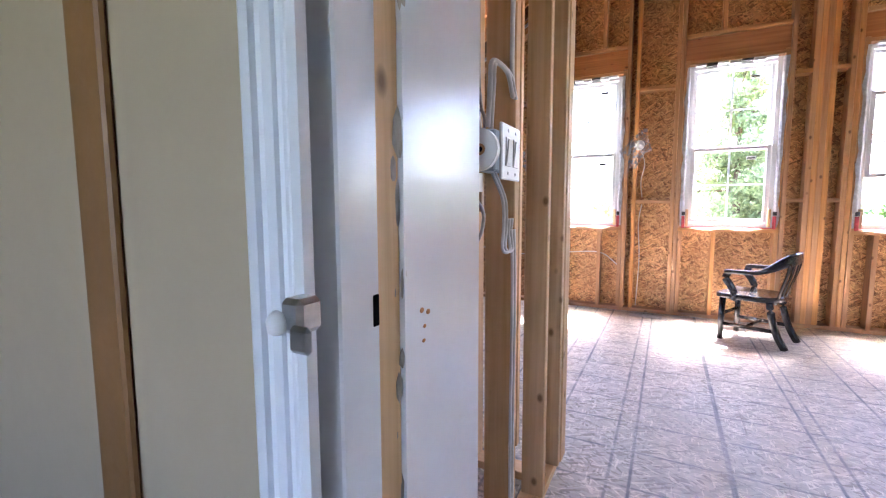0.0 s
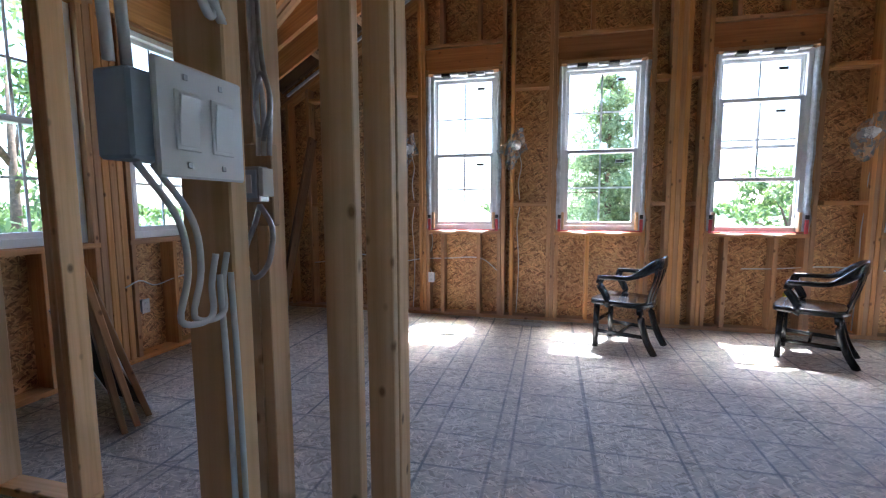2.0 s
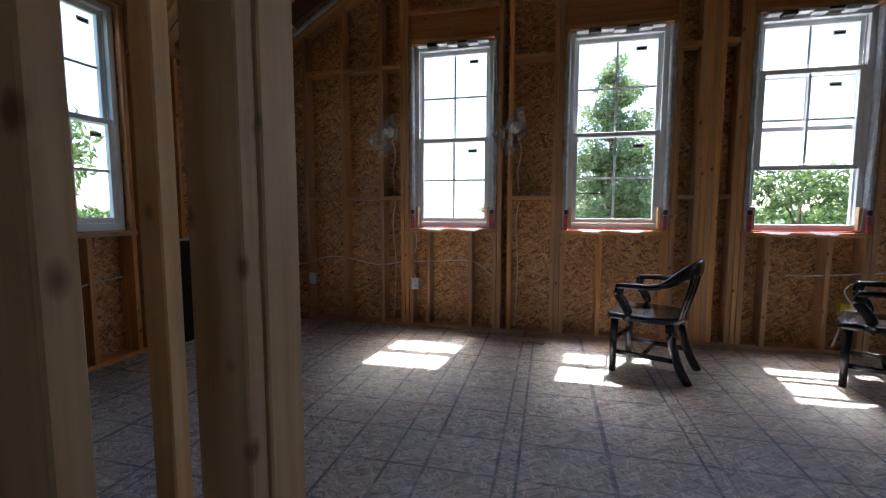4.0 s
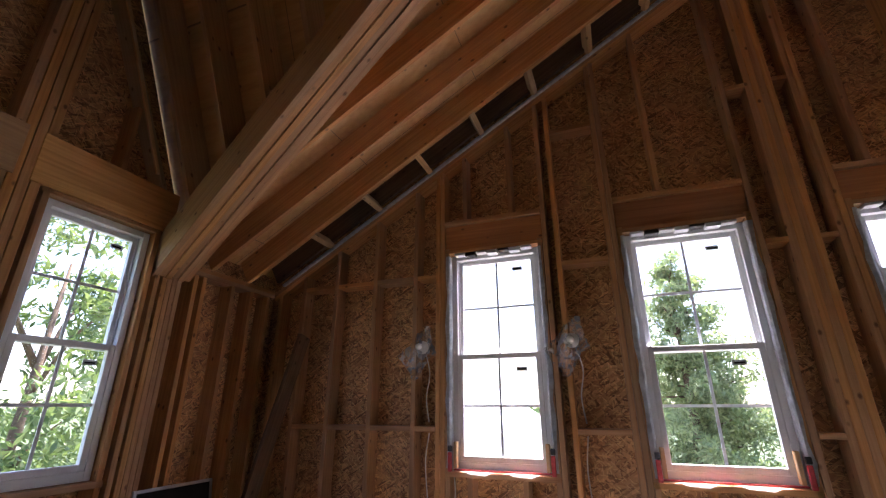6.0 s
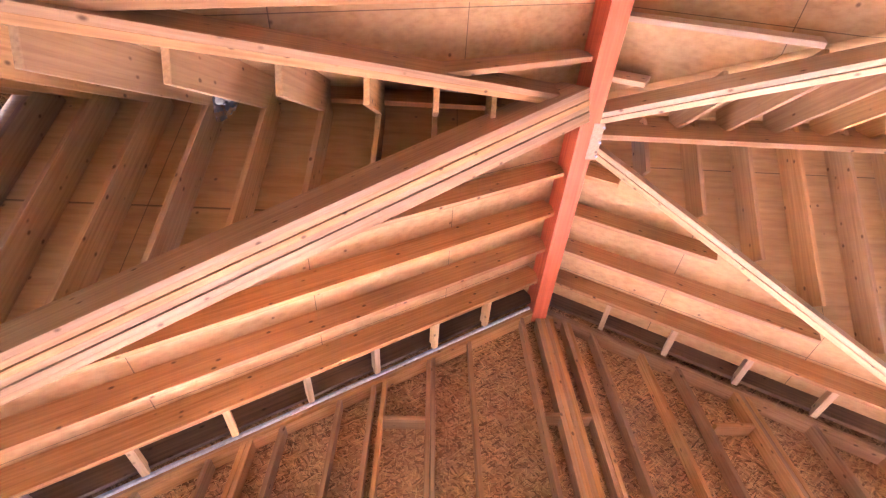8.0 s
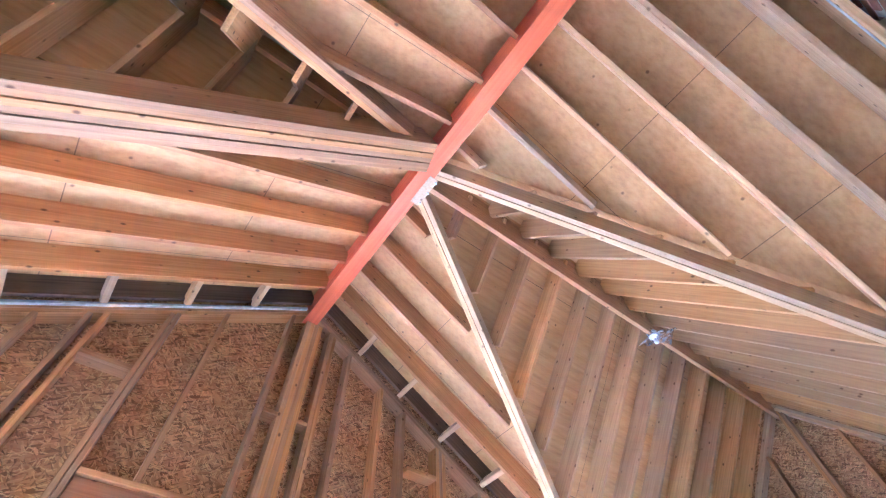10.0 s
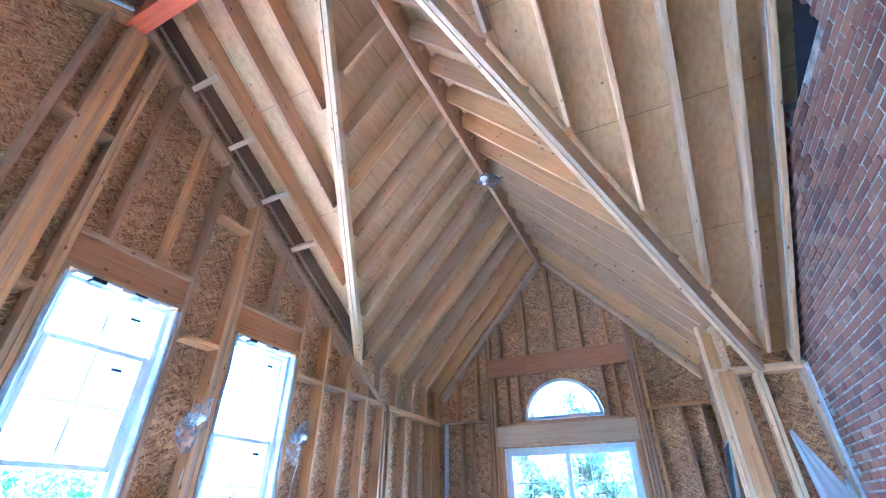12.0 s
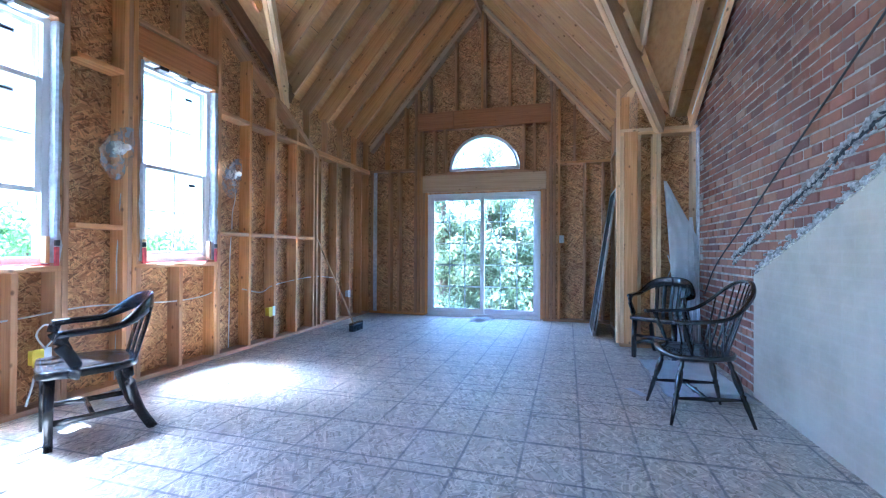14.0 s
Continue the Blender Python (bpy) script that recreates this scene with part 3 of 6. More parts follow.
for off in (0.019, 0.057):
    bar(wall_stub, "top_plate", (XS + DEEP / 2, YB, ZP - off), (XS + DEEP / 2, 1.99, ZP - off), PLY, DEEP, (0, 0, 1), LUMBER_PALE)
for x in (XS + 0.02, XS + 0.06):
    bar(wall_stub, "corner_post", (x, 2.012, PLY), (x, 2.012, top_east(2.012) - D_EAST), PLY, 0.04, (1, 0, 0), LUMBER_PALE)
bar(wall_stub, "bottom_plate", (XS + DEEP / 2, YB, 0.019), (XS + DEEP / 2, 1.99, 0.019), PLY, DEEP, (0, 0, 1), LUMBER)

# ---------------------------------------------------------------- roof
# each slope: sheathing over its own polygon, rafters below it
YN_OUT, XW_OUT, XE_OUT = YN + DEEP + 0.35, XW - DEEP - 0.3, XE + DEEP + 0.3


def valley_y(x, south=False, west=True):
    """Where a wing's slope meets the main slope, at x."""
    drop = TOP - top_main(x)
    if west:
        return WY + (-1 if south else 1) * drop / M_WEST
    return EY + (-1 if south else 1) * (drop + TOP_E - TOP) / M_EAST


def slope(name, plan, top, label):
    ob = part(name, prism_bm([(x, y, top(x, y)) for x, y in plan], (0, 0, 0.02)), PLYWOOD)
    return tagged(ob, label, "roof", "", "structure")


tm = lambda x, y: top_main(x)
tw = lambda x, y: top_west(y)
te = lambda x, y: top_east(y)
xf_w, xf_e = XW_OUT, XS + 0.45
x_ne = RX + (TOP - top_east(YN_OUT)) / M_MAIN  # the north-east valley at the eave
v_n, v_s = valley_y(RX, False, False), valley_y(RX, True, False)
roof_nw = slope("roof_northwest", [(RX, YN_OUT), (xf_w, YN_OUT), (xf_w, valley_y(xf_w)), (RX, WY)], tm, "plywood roof slope on timber rafters")
roof_sw = slope("roof_southwest", [(RX, WY), (xf_w, valley_y(xf_w, True)), (xf_w, YB - 0.13), (RX, YB - 0.13)], tm, "plywood roof slope on timber rafters beside brick")
roof_ne = slope("roof_northeast", [(RX, v_n), (x_ne, YN_OUT), (RX, YN_OUT)], tm, "plywood roof slope on timber rafters")
roof_se = slope("roof_southeast", [(RX, YB - 0.13), (xf_e, YB - 0.13), (xf_e, valley_y(xf_e, True, False)), (RX, v_s)], tm, "plywood roof slope above the brick wall")
roof_wn = slope("roof_west_wing_north", [(RX, WY), (xf_w, valley_y(xf_w)), (xf_w, WY)], tw, "steep plywood slope of the narrow wing")
roof_ws = slope("roof_west_wing_south", [(RX, WY), (xf_w, WY), (xf_w, valley_y(xf_w, True))], tw, "steep plywood slope of the narrow wing")
roof_en = slope("roof_east_wing_north", [(RX - 0.2, EY), (XE_OUT, EY), (XE_OUT, YN_OUT), (x_ne, YN_OUT), (RX, v_n)], te, "steep plywood slope with close rafters")
roof_es = slope("roof_east_wing_south", [(RX - 0.2, EY), (RX, v_s), (xf_e, valley_y(xf_e, True, False)), (XE_OUT, valley_y(xf_e, True, False)), (XE_OUT, EY)], te, "steep plywood slope with close rafters")


def rafter(parent, p, q, depth_up, slope_tan, across, material=LUMBER):
    """A rafter whose top runs from p to q, just under the sheathing."""
    deep = depth_up * math.cos(math.atan(slope_tan)) - 0.004
    drop = Vector((0, 0, -depth_up / 2 - 0.002))
    return bar(parent, "rafter", Vector(p) + drop, Vector(q) + drop, PLY, deep, across, material)


# orange ridge beam
BEAM_W, BEAM_Z0, BEAM_Z1 = 0.15, 4.92, 5.25
ridge_beam = tagged(beam_box(None, "ridge_beam", RX - BEAM_W / 2, RX + BEAM_W / 2, YB - 0.05, YN + 0.12, BEAM_Z0, BEAM_Z1, "y", ORANGE), "bright orange engineered ridge beam", "beam", "", "structure")

STEP = 0.4064
north_set = [5.55 - STEP * i for i in range(4)]
for y in north_set + [3.39 - STEP * i for i in range(6)] + [1.262]:
    xv = max(RX - M_WEST * abs(y - WY) / M_MAIN + 0.06, XW - 0.05)
    x_top = RX - BEAM_W / 2
    if xv < x_top - 0.15:
        rafter(roof_nw if y > WY else roof_sw, (xv, y, top_main(xv)), (x_top, y, top_main(x_top)), D_MAIN, M_MAIN, (0, 1, 0), LUMBER)
for y in north_set + [3.52 - STEP * i for i in range(6)] + [1.262]:
    xv = min(RX + (M_EAST * abs(y - EY) + TOP - TOP_E) / M_MAIN - (0.01 if y > EY else 0.14), XS + 0.05)
    x_top = RX + BEAM_W / 2
    if xv > x_top + 0.1:
        rafter(roof_ne if y > EY else roof_se, (xv, y, top_main(xv)), (x_top, y, top_main(x_top)), D_MAIN, M_MAIN, (0, 1, 0), LUMBER_PALE if y < EY else LUMBER)
# lookout blocks over the north wall, and the end rafter, coloured dark for its shade
for s, roof, xe, x_first, gap in ((-1, roof_nw, XW, 1.033, 0.511), (1, roof_ne, X_EAVE, 2.254, 0.53)):
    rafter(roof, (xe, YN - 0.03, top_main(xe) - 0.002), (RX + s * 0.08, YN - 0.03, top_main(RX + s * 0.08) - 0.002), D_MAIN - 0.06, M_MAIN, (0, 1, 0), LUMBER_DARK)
    for i in range(7):
        x = x_first + s * gap * i
        if x > 4.3:
            break
        z = top_main(x) - D_MAIN + 0.05
        bar(roof, "lookout", (x, 5.56, z), (x, YN - 0.01, z), 0.05, 0.085, (1, 0, -s * M_MAIN), LUMBER_PALE)
bar(roof_nw, "foam_strip", (XW + 0.1, YN - 0.012, rake_n(XW + 0.1) + 0.0), (RX - 0.1, YN - 0.012, rake_n(RX - 0.1)), 0.028, 0.03, (0, 0, 1), WRAP, "white foam sealing rope")

# wing ridges
west_ridge = tagged(beam_box(None, "west_ridge_board", XW - DEEP, RX - BEAM_W / 2 - 0.1, WY - 0.019, WY + 0.019, 4.98, 5.27, "x", LUMBER), "spruce ridge board of the narrow wing", "beam", "", "structure")
east_ridge = tagged(beam_box(None, "east_ridge_board", RX + BEAM_W / 2 + 0.01, XE + DEEP, EY - 0.022, EY + 0.022, 4.94, 5.40, "x", LUMBER), "spruce ridge board of the steep wing", "beam", "", "structure")
# both wings' rafters take LUMBER_MID, extra brightness put into the wood colour
xs_west = [XW - 0.15 + STEP * i for i in range(1, 11)]
for x in xs_west:
    if x > RX - 0.5:
        continue
    for s, roof in ((1, roof_wn), (-1, roof_ws)):
        yv = valley_y(x, s < 0) - s * 0.06
        y_top = WY + s * 0.02
        if abs(yv - y_top) > 0.12:
            rafter(roof, (x, yv, top_west(yv)), (x, y_top, top_west(y_top)), D_WEST, M_WEST, (1, 0, 0), LUMBER_MID)
for s, roof, x_last, gap, y_end, y_wall, x_wall in ((1, roof_en, 7.594, 0.447, YN + 0.10, YN, X_EAVE + 0.1), (-1, roof_es, 7.604, 0.425, YS - 0.05, YS, XS)):
    for i in range(13):
        x = x_last - gap * i
        yv = valley_y(x, s < 0, False) - s * 0.13
        yv = min(yv, y_end) if s > 0 else max(yv, y_end)
        y_top = EY + s * 0.022
        rafter(roof, (x, yv, top_east(yv)), (x, y_top, top_east(y_top)), D_EAST, M_EAST, (1, 0, 0), LUMBER_MID)
        if x > x_wall:
            yb = y_wall + s * 0.045
            bar(roof, "heel_block", (x, yb, max(ZP, rake_n(x))), (x, yb, top_east(y_wall) - D_EAST + 0.06), PLY, 0.089, (1, 0, 0), LUMBER)


def valley(name, foot, head, plies, deep, label, material=LUMBER):
    """A built-up valley rafter of several plies side by side."""
    ob = thing(name, label, "beam", "valley rafters", "structure")
    foot, head = Vector(foot), Vector(head)
    side = (head - foot).cross(Vector((0, 0, 1))).normalized()
    for n in range(plies):
        shift = side * (n - (plies - 1) / 2) * 0.045
        drop = Vector((0, 0, -0.012 * (n % 2)))
        bar(ob, "ply", foot + shift + drop, head + shift + drop, 0.043, deep, side, material)
    return ob


def valley_at(x, south, west, drop):
    return (x, valley_y(x, south, west), top_main(x) - drop)


valley("valley_northwest", Vector(valley_at(XW - 0.05, False, True, 0.27)) + Vector((-0.014, -0.115, 0)), Vector(valley_at(RX - 0.12, False, True, 0.27)) + Vector((-0.014, -0.115, 0)), 6, 0.30, "thick built-up spruce valley rafter")
valley("valley_southwest", Vector(valley_at(XW - 0.05, True, True, 0.16)) - Vector((0, 0.07, 0)), Vector(valley_at(RX - 0.12, True, True, 0.16)) - Vector((0, 0.05, 0)), 2, 0.26, "thick built-up spruce valley rafter")
for way, south, x_foot in (("northeast", False, X_EAVE), ("southeast", True, XS + 0.05)):
    inward = Vector((0, 0.085 if south else -0.085, 0))
    valley("valley_" + way, Vector(valley_at(x_foot, south, False, 0.165)) + inward, Vector(valley_at(RX + 0.10, south, False, 0.165)) + inward, 2, 0.215, "pale double valley rafter", LUMBER_PALE)

# ---------------------------------------------------------------- windows


def sash(parent, x0, x1, z0, z1, y, rail, cols=2, rows=2):
    """One sash: four rails, a pane and thin grille bars, as parts of a window."""
    s = new("sash")
    s.parent = parent
    bm = bmesh.new()
    box_bm(x0, x0 + rail, y - 0.018, y + 0.018, z0, z1, 0.002, bm)
    box_bm(x1 - rail, x1, y - 0.018, y + 0.018, z0, z1, 0.002, bm)
    box_bm(x0 + rail, x1 - rail, y - 0.018, y + 0.018, z0, z0 + rail, 0.002, bm)
    box_bm(x0 + rail, x1 - rail, y - 0.018, y + 0.018, z1 - rail, z1, 0.002, bm)
    part("sash_frame", bm, VINYL, s)
    pane = part("pane", box_bm(x0 + rail - 0.004, x1 - rail + 0.004, y - 0.003, y + 0.003, z0 + rail - 0.004, z1 - rail + 0.004), GLASS, s)
    pane.visible_shadow = False
    for i in range(1, cols):
        x = x0 + rail + (x1 - x0 - 2 * rail) * i / cols
        part("grille_bar", box_bm(x - 0.0095, x + 0.0095, y + 0.0045, y + 0.009, z0 + rail, z1 - rail), VINYL, s)
    for i in range(1, rows):
        z = z0 + rail + (z1 - z0 - 2 * rail) * i / rows
        part("grille_bar", box_bm(x0 + rail, x1 - rail, y + 0.004, y + 0.0085, z - 0.0095, z + 0.0095), VINYL, s)
    return s


def double_hung(name, width, height, m, lift=0.0, label="", wrapped=True):
    """White double-hung window, local x along the wall, y outwards, z up from the sill."""
    w = thing(name, label, "window", "", "structure", m)
    f = 0.048
    bm = bmesh.new()
    box_bm(0.004, f, 0.0, 0.09, 0.004, height - 0.004, 0.002, bm)
    box_bm(width - f, width - 0.004, 0.0, 0.09, 0.004, height - 0.004, 0.002, bm)
    box_bm(f, width - f, 0.0, 0.09, 0.004, f + 0.012, 0.002, bm)
    box_bm(f, width - f, 0.0, 0.09, height - f, height - 0.004, 0.002, bm)
    for x in (f, width - f - 0.012):
        box_bm(x, x + 0.012, 0.036, 0.046, f, height - f, 0, bm)
    part("window_frame", bm, VINYL, w)
    mid = height * 0.487
    sash(w, f + 0.002, width - f - 0.002, mid - 0.02, height - f - 0.001, 0.066, 0.035)
    sash(w, f + 0.002, width - f - 0.002, f + 0.014 + lift, mid + 0.02 + lift, 0.02, 0.038)
    # maker's stickers as plain bars
    for z in (height - 0.17, mid - 0.12 + lift):
        s = part("sticker", box_bm(width * 0.68, width * 0.68 + 0.085, 0.012 if z < mid else 0.058, 0.014 if z < mid else 0.060, z, z + 0.035), PLASTIC, w, "small paper sticker")
        part("sticker_print", box_bm(width * 0.68 + 0.01, width * 0.68 + 0.075, 0.0105 if z < mid else 0.0565, 0.0118 if z < mid else 0.0578, z + 0.01, z + 0.022), BLACK_TAPE, s)
    if wrapped:
        rnd = random.Random(hash(round(width * 1000)) + len(name))
        for x in (0.0, width):
            # loose wrap down the sides of the rough opening
            s = 1 if x == 0 else -1
            bm = bmesh.new()
            rows = []
            for i in range(15):
                z = 0.02 + (height - 0.04) * i / 14
                j = rnd.uniform(-0.005, 0.005)
                prof = ((0.006, 0.003), (0.010 + j, -0.03), (0.008 - j, -0.062), (-0.004, -0.073 + j), (-0.026 + rnd.uniform(-0.014, 0.008), -0.069))
                rows.append([bm.verts.new((x + s * u, v, z)) for u, v in prof])
            for p, q in zip(rows, rows[1:]):
                for u in range(4):
                    bm.faces.new((p[u], p[u + 1], q[u + 1], q[u]))
            bmesh.ops.solidify(bm, geom=bm.faces[:], thickness=0.002)
            part("wrap_edge", bm, WRAP, w, "crumpled silver house wrap")
        for n in range(7):
            x = 0.05 + n * (width - 0.1) / 7
            part("wrap_tab", box_bm(x, x + (width - 0.1) / 7 - 0.004, -0.072, -0.002, height - 0.02 - 0.014 * (n % 2), height - 0.002, 0.003), (WRAP, BLACK_TAPE)[n % 3 == 1], w)
        part("flashing_tape", box_bm(0.012, width - 0.012, -0.034, -0.002, 0.003, 0.013, 0.003), TAPE, w, "red flashing tape along the sill")
        for x0, x1 in ((0.1, 0.33), (0.42, 0.66)):
            bm = bmesh.new()
            vs = [bm.verts.new(p) for p in ((x0, -0.062, 0.006), (x1, -0.064, 0.004), (x1 - 0.06, -0.085, -0.018), (x0 + 0.05, -0.08, -0.012))]
            bm.faces.new(vs)
            bmesh.ops.solidify(bm, geom=bm.faces[:], thickness=0.003)
            part("wrap_flap", bm, WRAP, w, "loose white wrap flap")
        for x in (-0.012, width - 0.02):
            part("strap", box_bm(x, x + 0.03, -0.092, -0.076, 0.0, 0.13, 0.004), TAPE, w, "red strap end")
            part("clip", box_bm(x, x + 0.032, -0.094, -0.076, 0.135, 0.175, 0.004), BLACK_TAPE, w)
            part("shim", box_bm(x + (0.036 if x < 0.1 else -0.036), x + (0.062 if x < 0.1 else -0.010), -0.060, -0.014, 0.02, 0.20, 0.003), LUMBER_PALE, w, "short wooden shim")
    return w


for n, (a, b) in enumerate(WINDOWS_N):
    double_hung("window_%d" % (n + 1), b - a, HEAD - SILL, pose(a, YN + 0.065, SILL), 0.43 if n == 2 else 0.0, "white double-hung window in a rough timber opening" if n != 2 else "white double-hung window with its lower sash raised")
for n, (a, b) in enumerate(WINDOWS_W):
    double_hung("window_%d" % (n + 5), b - a, W_HEAD - W_SILL, pose(XW - 0.05, a, W_SILL, 0, 0, 90), 0.0, "white double-hung window in the gable", False)

# sliding door
door = thing("door_1", "white two-leaf sliding glass door, closed", "sliding door", "", "structure", pose(XE + 0.02, DOOR_Y[1], 0.0, 0, 0, -90))
DW = DOOR_Y[1] - DOOR_Y[0]
bm = bmesh.new()
box_bm(0.0, 0.045, 0, 0.11, 0.005, DOOR_Z - 0.002, 0.003, bm)
box_bm(DW - 0.045, DW, 0, 0.11, 0.005, DOOR_Z - 0.002, 0.003, bm)
box_bm(0.045, DW - 0.045, 0, 0.11, DOOR_Z - 0.05, DOOR_Z - 0.002, 0.003, bm)
box_bm(0.045, DW - 0.045, 0, 0.11, 0.005, 0.05, 0.003, bm)
part("door_frame", bm, VINYL, door)
for x0, x1, y in ((0.045, DW / 2 + 0.035, 0.03), (DW / 2 - 0.035, DW - 0.045, 0.075)):
    leaf = new("door_leaf")
    leaf.parent = door
    r = 0.065
    bm = bmesh.new()
    box_bm(x0, x0 + r, y - 0.02, y + 0.02, 0.052, DOOR_Z - 0.052, 0.003, bm)
    box_bm(x1 - r, x1, y - 0.02, y + 0.02, 0.052, DOOR_Z - 0.052, 0.003, bm)
    box_bm(x0 + r, x1 - r, y - 0.02, y + 0.02, 0.052, 0.14, 0.003, bm)
    box_bm(x0 + r, x1 - r, y - 0.02, y + 0.02, DOOR_Z - 0.115, DOOR_Z - 0.052, 0.003, bm)
    part("leaf_frame", bm, VINYL, leaf)
    pane = part("pane", box_bm(x0 + r - 0.005, x1 - r + 0.005, y - 0.004, y + 0.004, 0.135, DOOR_Z - 0.11), GLASS, leaf)
    pane.visible_shadow = False
    for i in (1, 2):
        x = x0 + r + (x1 - x0 - 2 * r) * i / 3
        part("grille_bar", box_bm(x - 0.009, x + 0.009, y + 0.006, y + 0.011, 0.14, DOOR_Z - 0.115), VINYL, leaf)
    for i in range(1, 5):
        z = 0.14 + (DOOR_Z - 0.255) * i / 5
        part("grille_bar", box_bm(x0 + r, x1 - r, y + 0.0055, y + 0.0105, z - 0.009, z + 0.009), VINYL, leaf)

# half-round window
arch = thing("window_7", "white half-round window with sunburst bars", "window", "", "structure")
bm = bmesh.new()
outer, inner = ARCH_R - 0.004, ARCH_R - 0.05
for i in range(24):
    a0, a1 = math.pi * i / 24, math.pi * (i + 1) / 24
    quad = [(XE + 0.06, ARCH_Y + r * math.cos(a), ARCH_Z + r * math.sin(a)) for r, a in ((outer, a0), (outer, a1), (inner, a1), (inner, a0))]
    prism_bm(quad, (0.09, 0, 0), bm)
box_bm(XE + 0.06, XE + 0.15, ARCH_Y - outer, ARCH_Y + outer, ARCH_Z + 0.002, ARCH_Z + 0.045, 0.002, bm)
part("window_frame", bm, VINYL, arch)
pane = part("pane", prism_bm([(XE + 0.10, ARCH_Y + (inner + 0.005) * math.cos(math.pi * i / 24), ARCH_Z + 0.04 + (inner - 0.035) * math.sin(math.pi * i / 24)) for i in range(25)], (0.006, 0, 0)), GLASS, arch)
pane.visible_shadow = False
for a in (math.pi * f for f in (0.2, 0.4, 0.6, 0.8)):
    d = Vector((0, math.cos(a), math.sin(a)))
    o = Vector((XE + 0.094, ARCH_Y, ARCH_Z + 0.04))
    bar(arch, "grille_bar", o + d * 0.12, o + d * (inner - 0.01), 0.01, 0.006, d.cross(Vector((1, 0, 0))), VINYL)
part("hub_bar", tube_bm([(XE + 0.094, ARCH_Y + 0.13 * math.cos(math.pi * i / 10), ARCH_Z + 0.04 + 0.13 * math.sin(math.pi * i / 10)) for i in range(11)], 0.006), VINYL, arch)

# ---------------------------------------------------------------- floor
floor = tagged(part("floor", box_bm(XW - DEEP, XE + DEEP, YB - 0.4, YN + DEEP, -0.30, -0.024), LUMBER_DARK), "grey strand board subfloor with a printed blue grid", "floor", "", "structure")
panel_w, panel_l = 1.2192, 2.4384
row, y = 0, 0.80
while y < YN + DEEP:
    y1 = min(y + panel_w, YN + DEEP)
    x = XW - DEEP - (0.0 if row % 2 else 1.2192)
    while x < XE + DEEP:
        x0, x1 = max(x, XW - DEEP), min(x + panel_l, XE + DEEP)
        if x1 - x0 > 0.05:
            part("panel", box_bm(x0 + 0.0012, x1 - 0.0012, y + 0.0012, y1 - 0.0012, -0.023, 0.0), FLOOR, floor)
        x += panel_l
    y += panel_w
    row += 1

# ---------------------------------------------------------------- brick wall of the old house
DOOR_X = (0.13, 1.02)
DOOR_H = 2.15
INNER = 0.93  # inner face of the old wall
BACK = 0.05   # depth of mortar behind the brick face


def in_hole(x, z):
    return (DOOR_X[0] - 0.12 < x < DOOR_X[1] + 0.12 and z < DOOR_H + 0.1) or (3.04 + 0.05 * math.sin(31 * z) < x < 4.02 and 3.66 + 0.05 * math.sin(9 * x) < z)


WALL_TOP = 5.6
hx0, hx1, hz0 = 3.06, 4.0, 3.69
cells = []
for a, b in ((XW - DEEP, DOOR_X[0] - 0.1), (DOOR_X[0] - 0.1, DOOR_X[1] + 0.1), (DOOR_X[1] + 0.1, hx0), (hx0, hx1), (hx1, XE + DEEP)):
    z0 = DOOR_H + 0.06 if abs(a - (DOOR_X[0] - 0.1)) < 1e-6 else 0.0
    if a == hx0:
        cells.append((a, b, z0, hz0, hz0))
    else:
        cells.append((a, b, z0, WALL_TOP, WALL_TOP))
brick_wall = sheet_wall("wall_south", "x", YB - 0.112, 0.107, cells, MORTAR, "old red brick wall with pale mortar joints")


def plaster_top(x):
    """Height of the old plaster under the sloping roof scar."""
    return 0.90 + 0.387 * (4.47 - x)


PX0, PX1 = 1.20, 4.47
plaster = part("plaster_coat", prism_bm([(PX0, YB, 0.001), (PX1, YB, 0.001), (PX1, YB, plaster_top(PX1)), (PX0, YB, plaster_top(PX0))], (0, 0.022, 0)), PLASTER, brick_wall, "smooth pale plaster with a sloping top edge")
BH = 0.057
rnd = random.Random(7)
z, course = 0.012, 0
near, rest = [], []
while z < 5.35:
    x = XW - DEEP + (0.0 if course % 2 else 0.106)
    while x < XE:
        w = 0.2 if course % 6 else 0.094
        cx, cz = x + w / 2, z + 0.028
        covered = PX0 - 0.1 < cx < PX1 and cz < plaster_top(cx)
        if not in_hole(cx, cz) and not covered and cx < XS + 0.02 and cz < top_main(cx):
            (near if 2.9 < cx < 5.2 and 1.0 < cz < 2.75 else rest).append((cx, cz, w))
        x += w + 0.011
    z += BH + 0.011
    course += 1
near.sort(key=lambda c: abs(c[0] - 4.0) + abs(c[1] - 1.7))
rest += near[300:]
near = near[:300]

# ---------------------------------------------------------------- doorway and the old hall behind it
hall_floor = tagged(part("floor_hall", box_bm(-2.2, 2.6, -2.0, YB - 0.402, -0.1, 0.0), BROWN), "dark stained hall floor", "floor", "", "structure")
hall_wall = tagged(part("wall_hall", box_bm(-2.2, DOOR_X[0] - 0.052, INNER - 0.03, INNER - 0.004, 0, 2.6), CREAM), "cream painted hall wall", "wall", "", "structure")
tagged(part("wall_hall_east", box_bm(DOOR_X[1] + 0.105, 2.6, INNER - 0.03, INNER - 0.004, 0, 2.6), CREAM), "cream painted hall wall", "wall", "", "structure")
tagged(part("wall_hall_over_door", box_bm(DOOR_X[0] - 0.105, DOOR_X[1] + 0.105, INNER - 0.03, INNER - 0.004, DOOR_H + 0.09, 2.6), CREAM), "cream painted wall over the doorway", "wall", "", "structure")
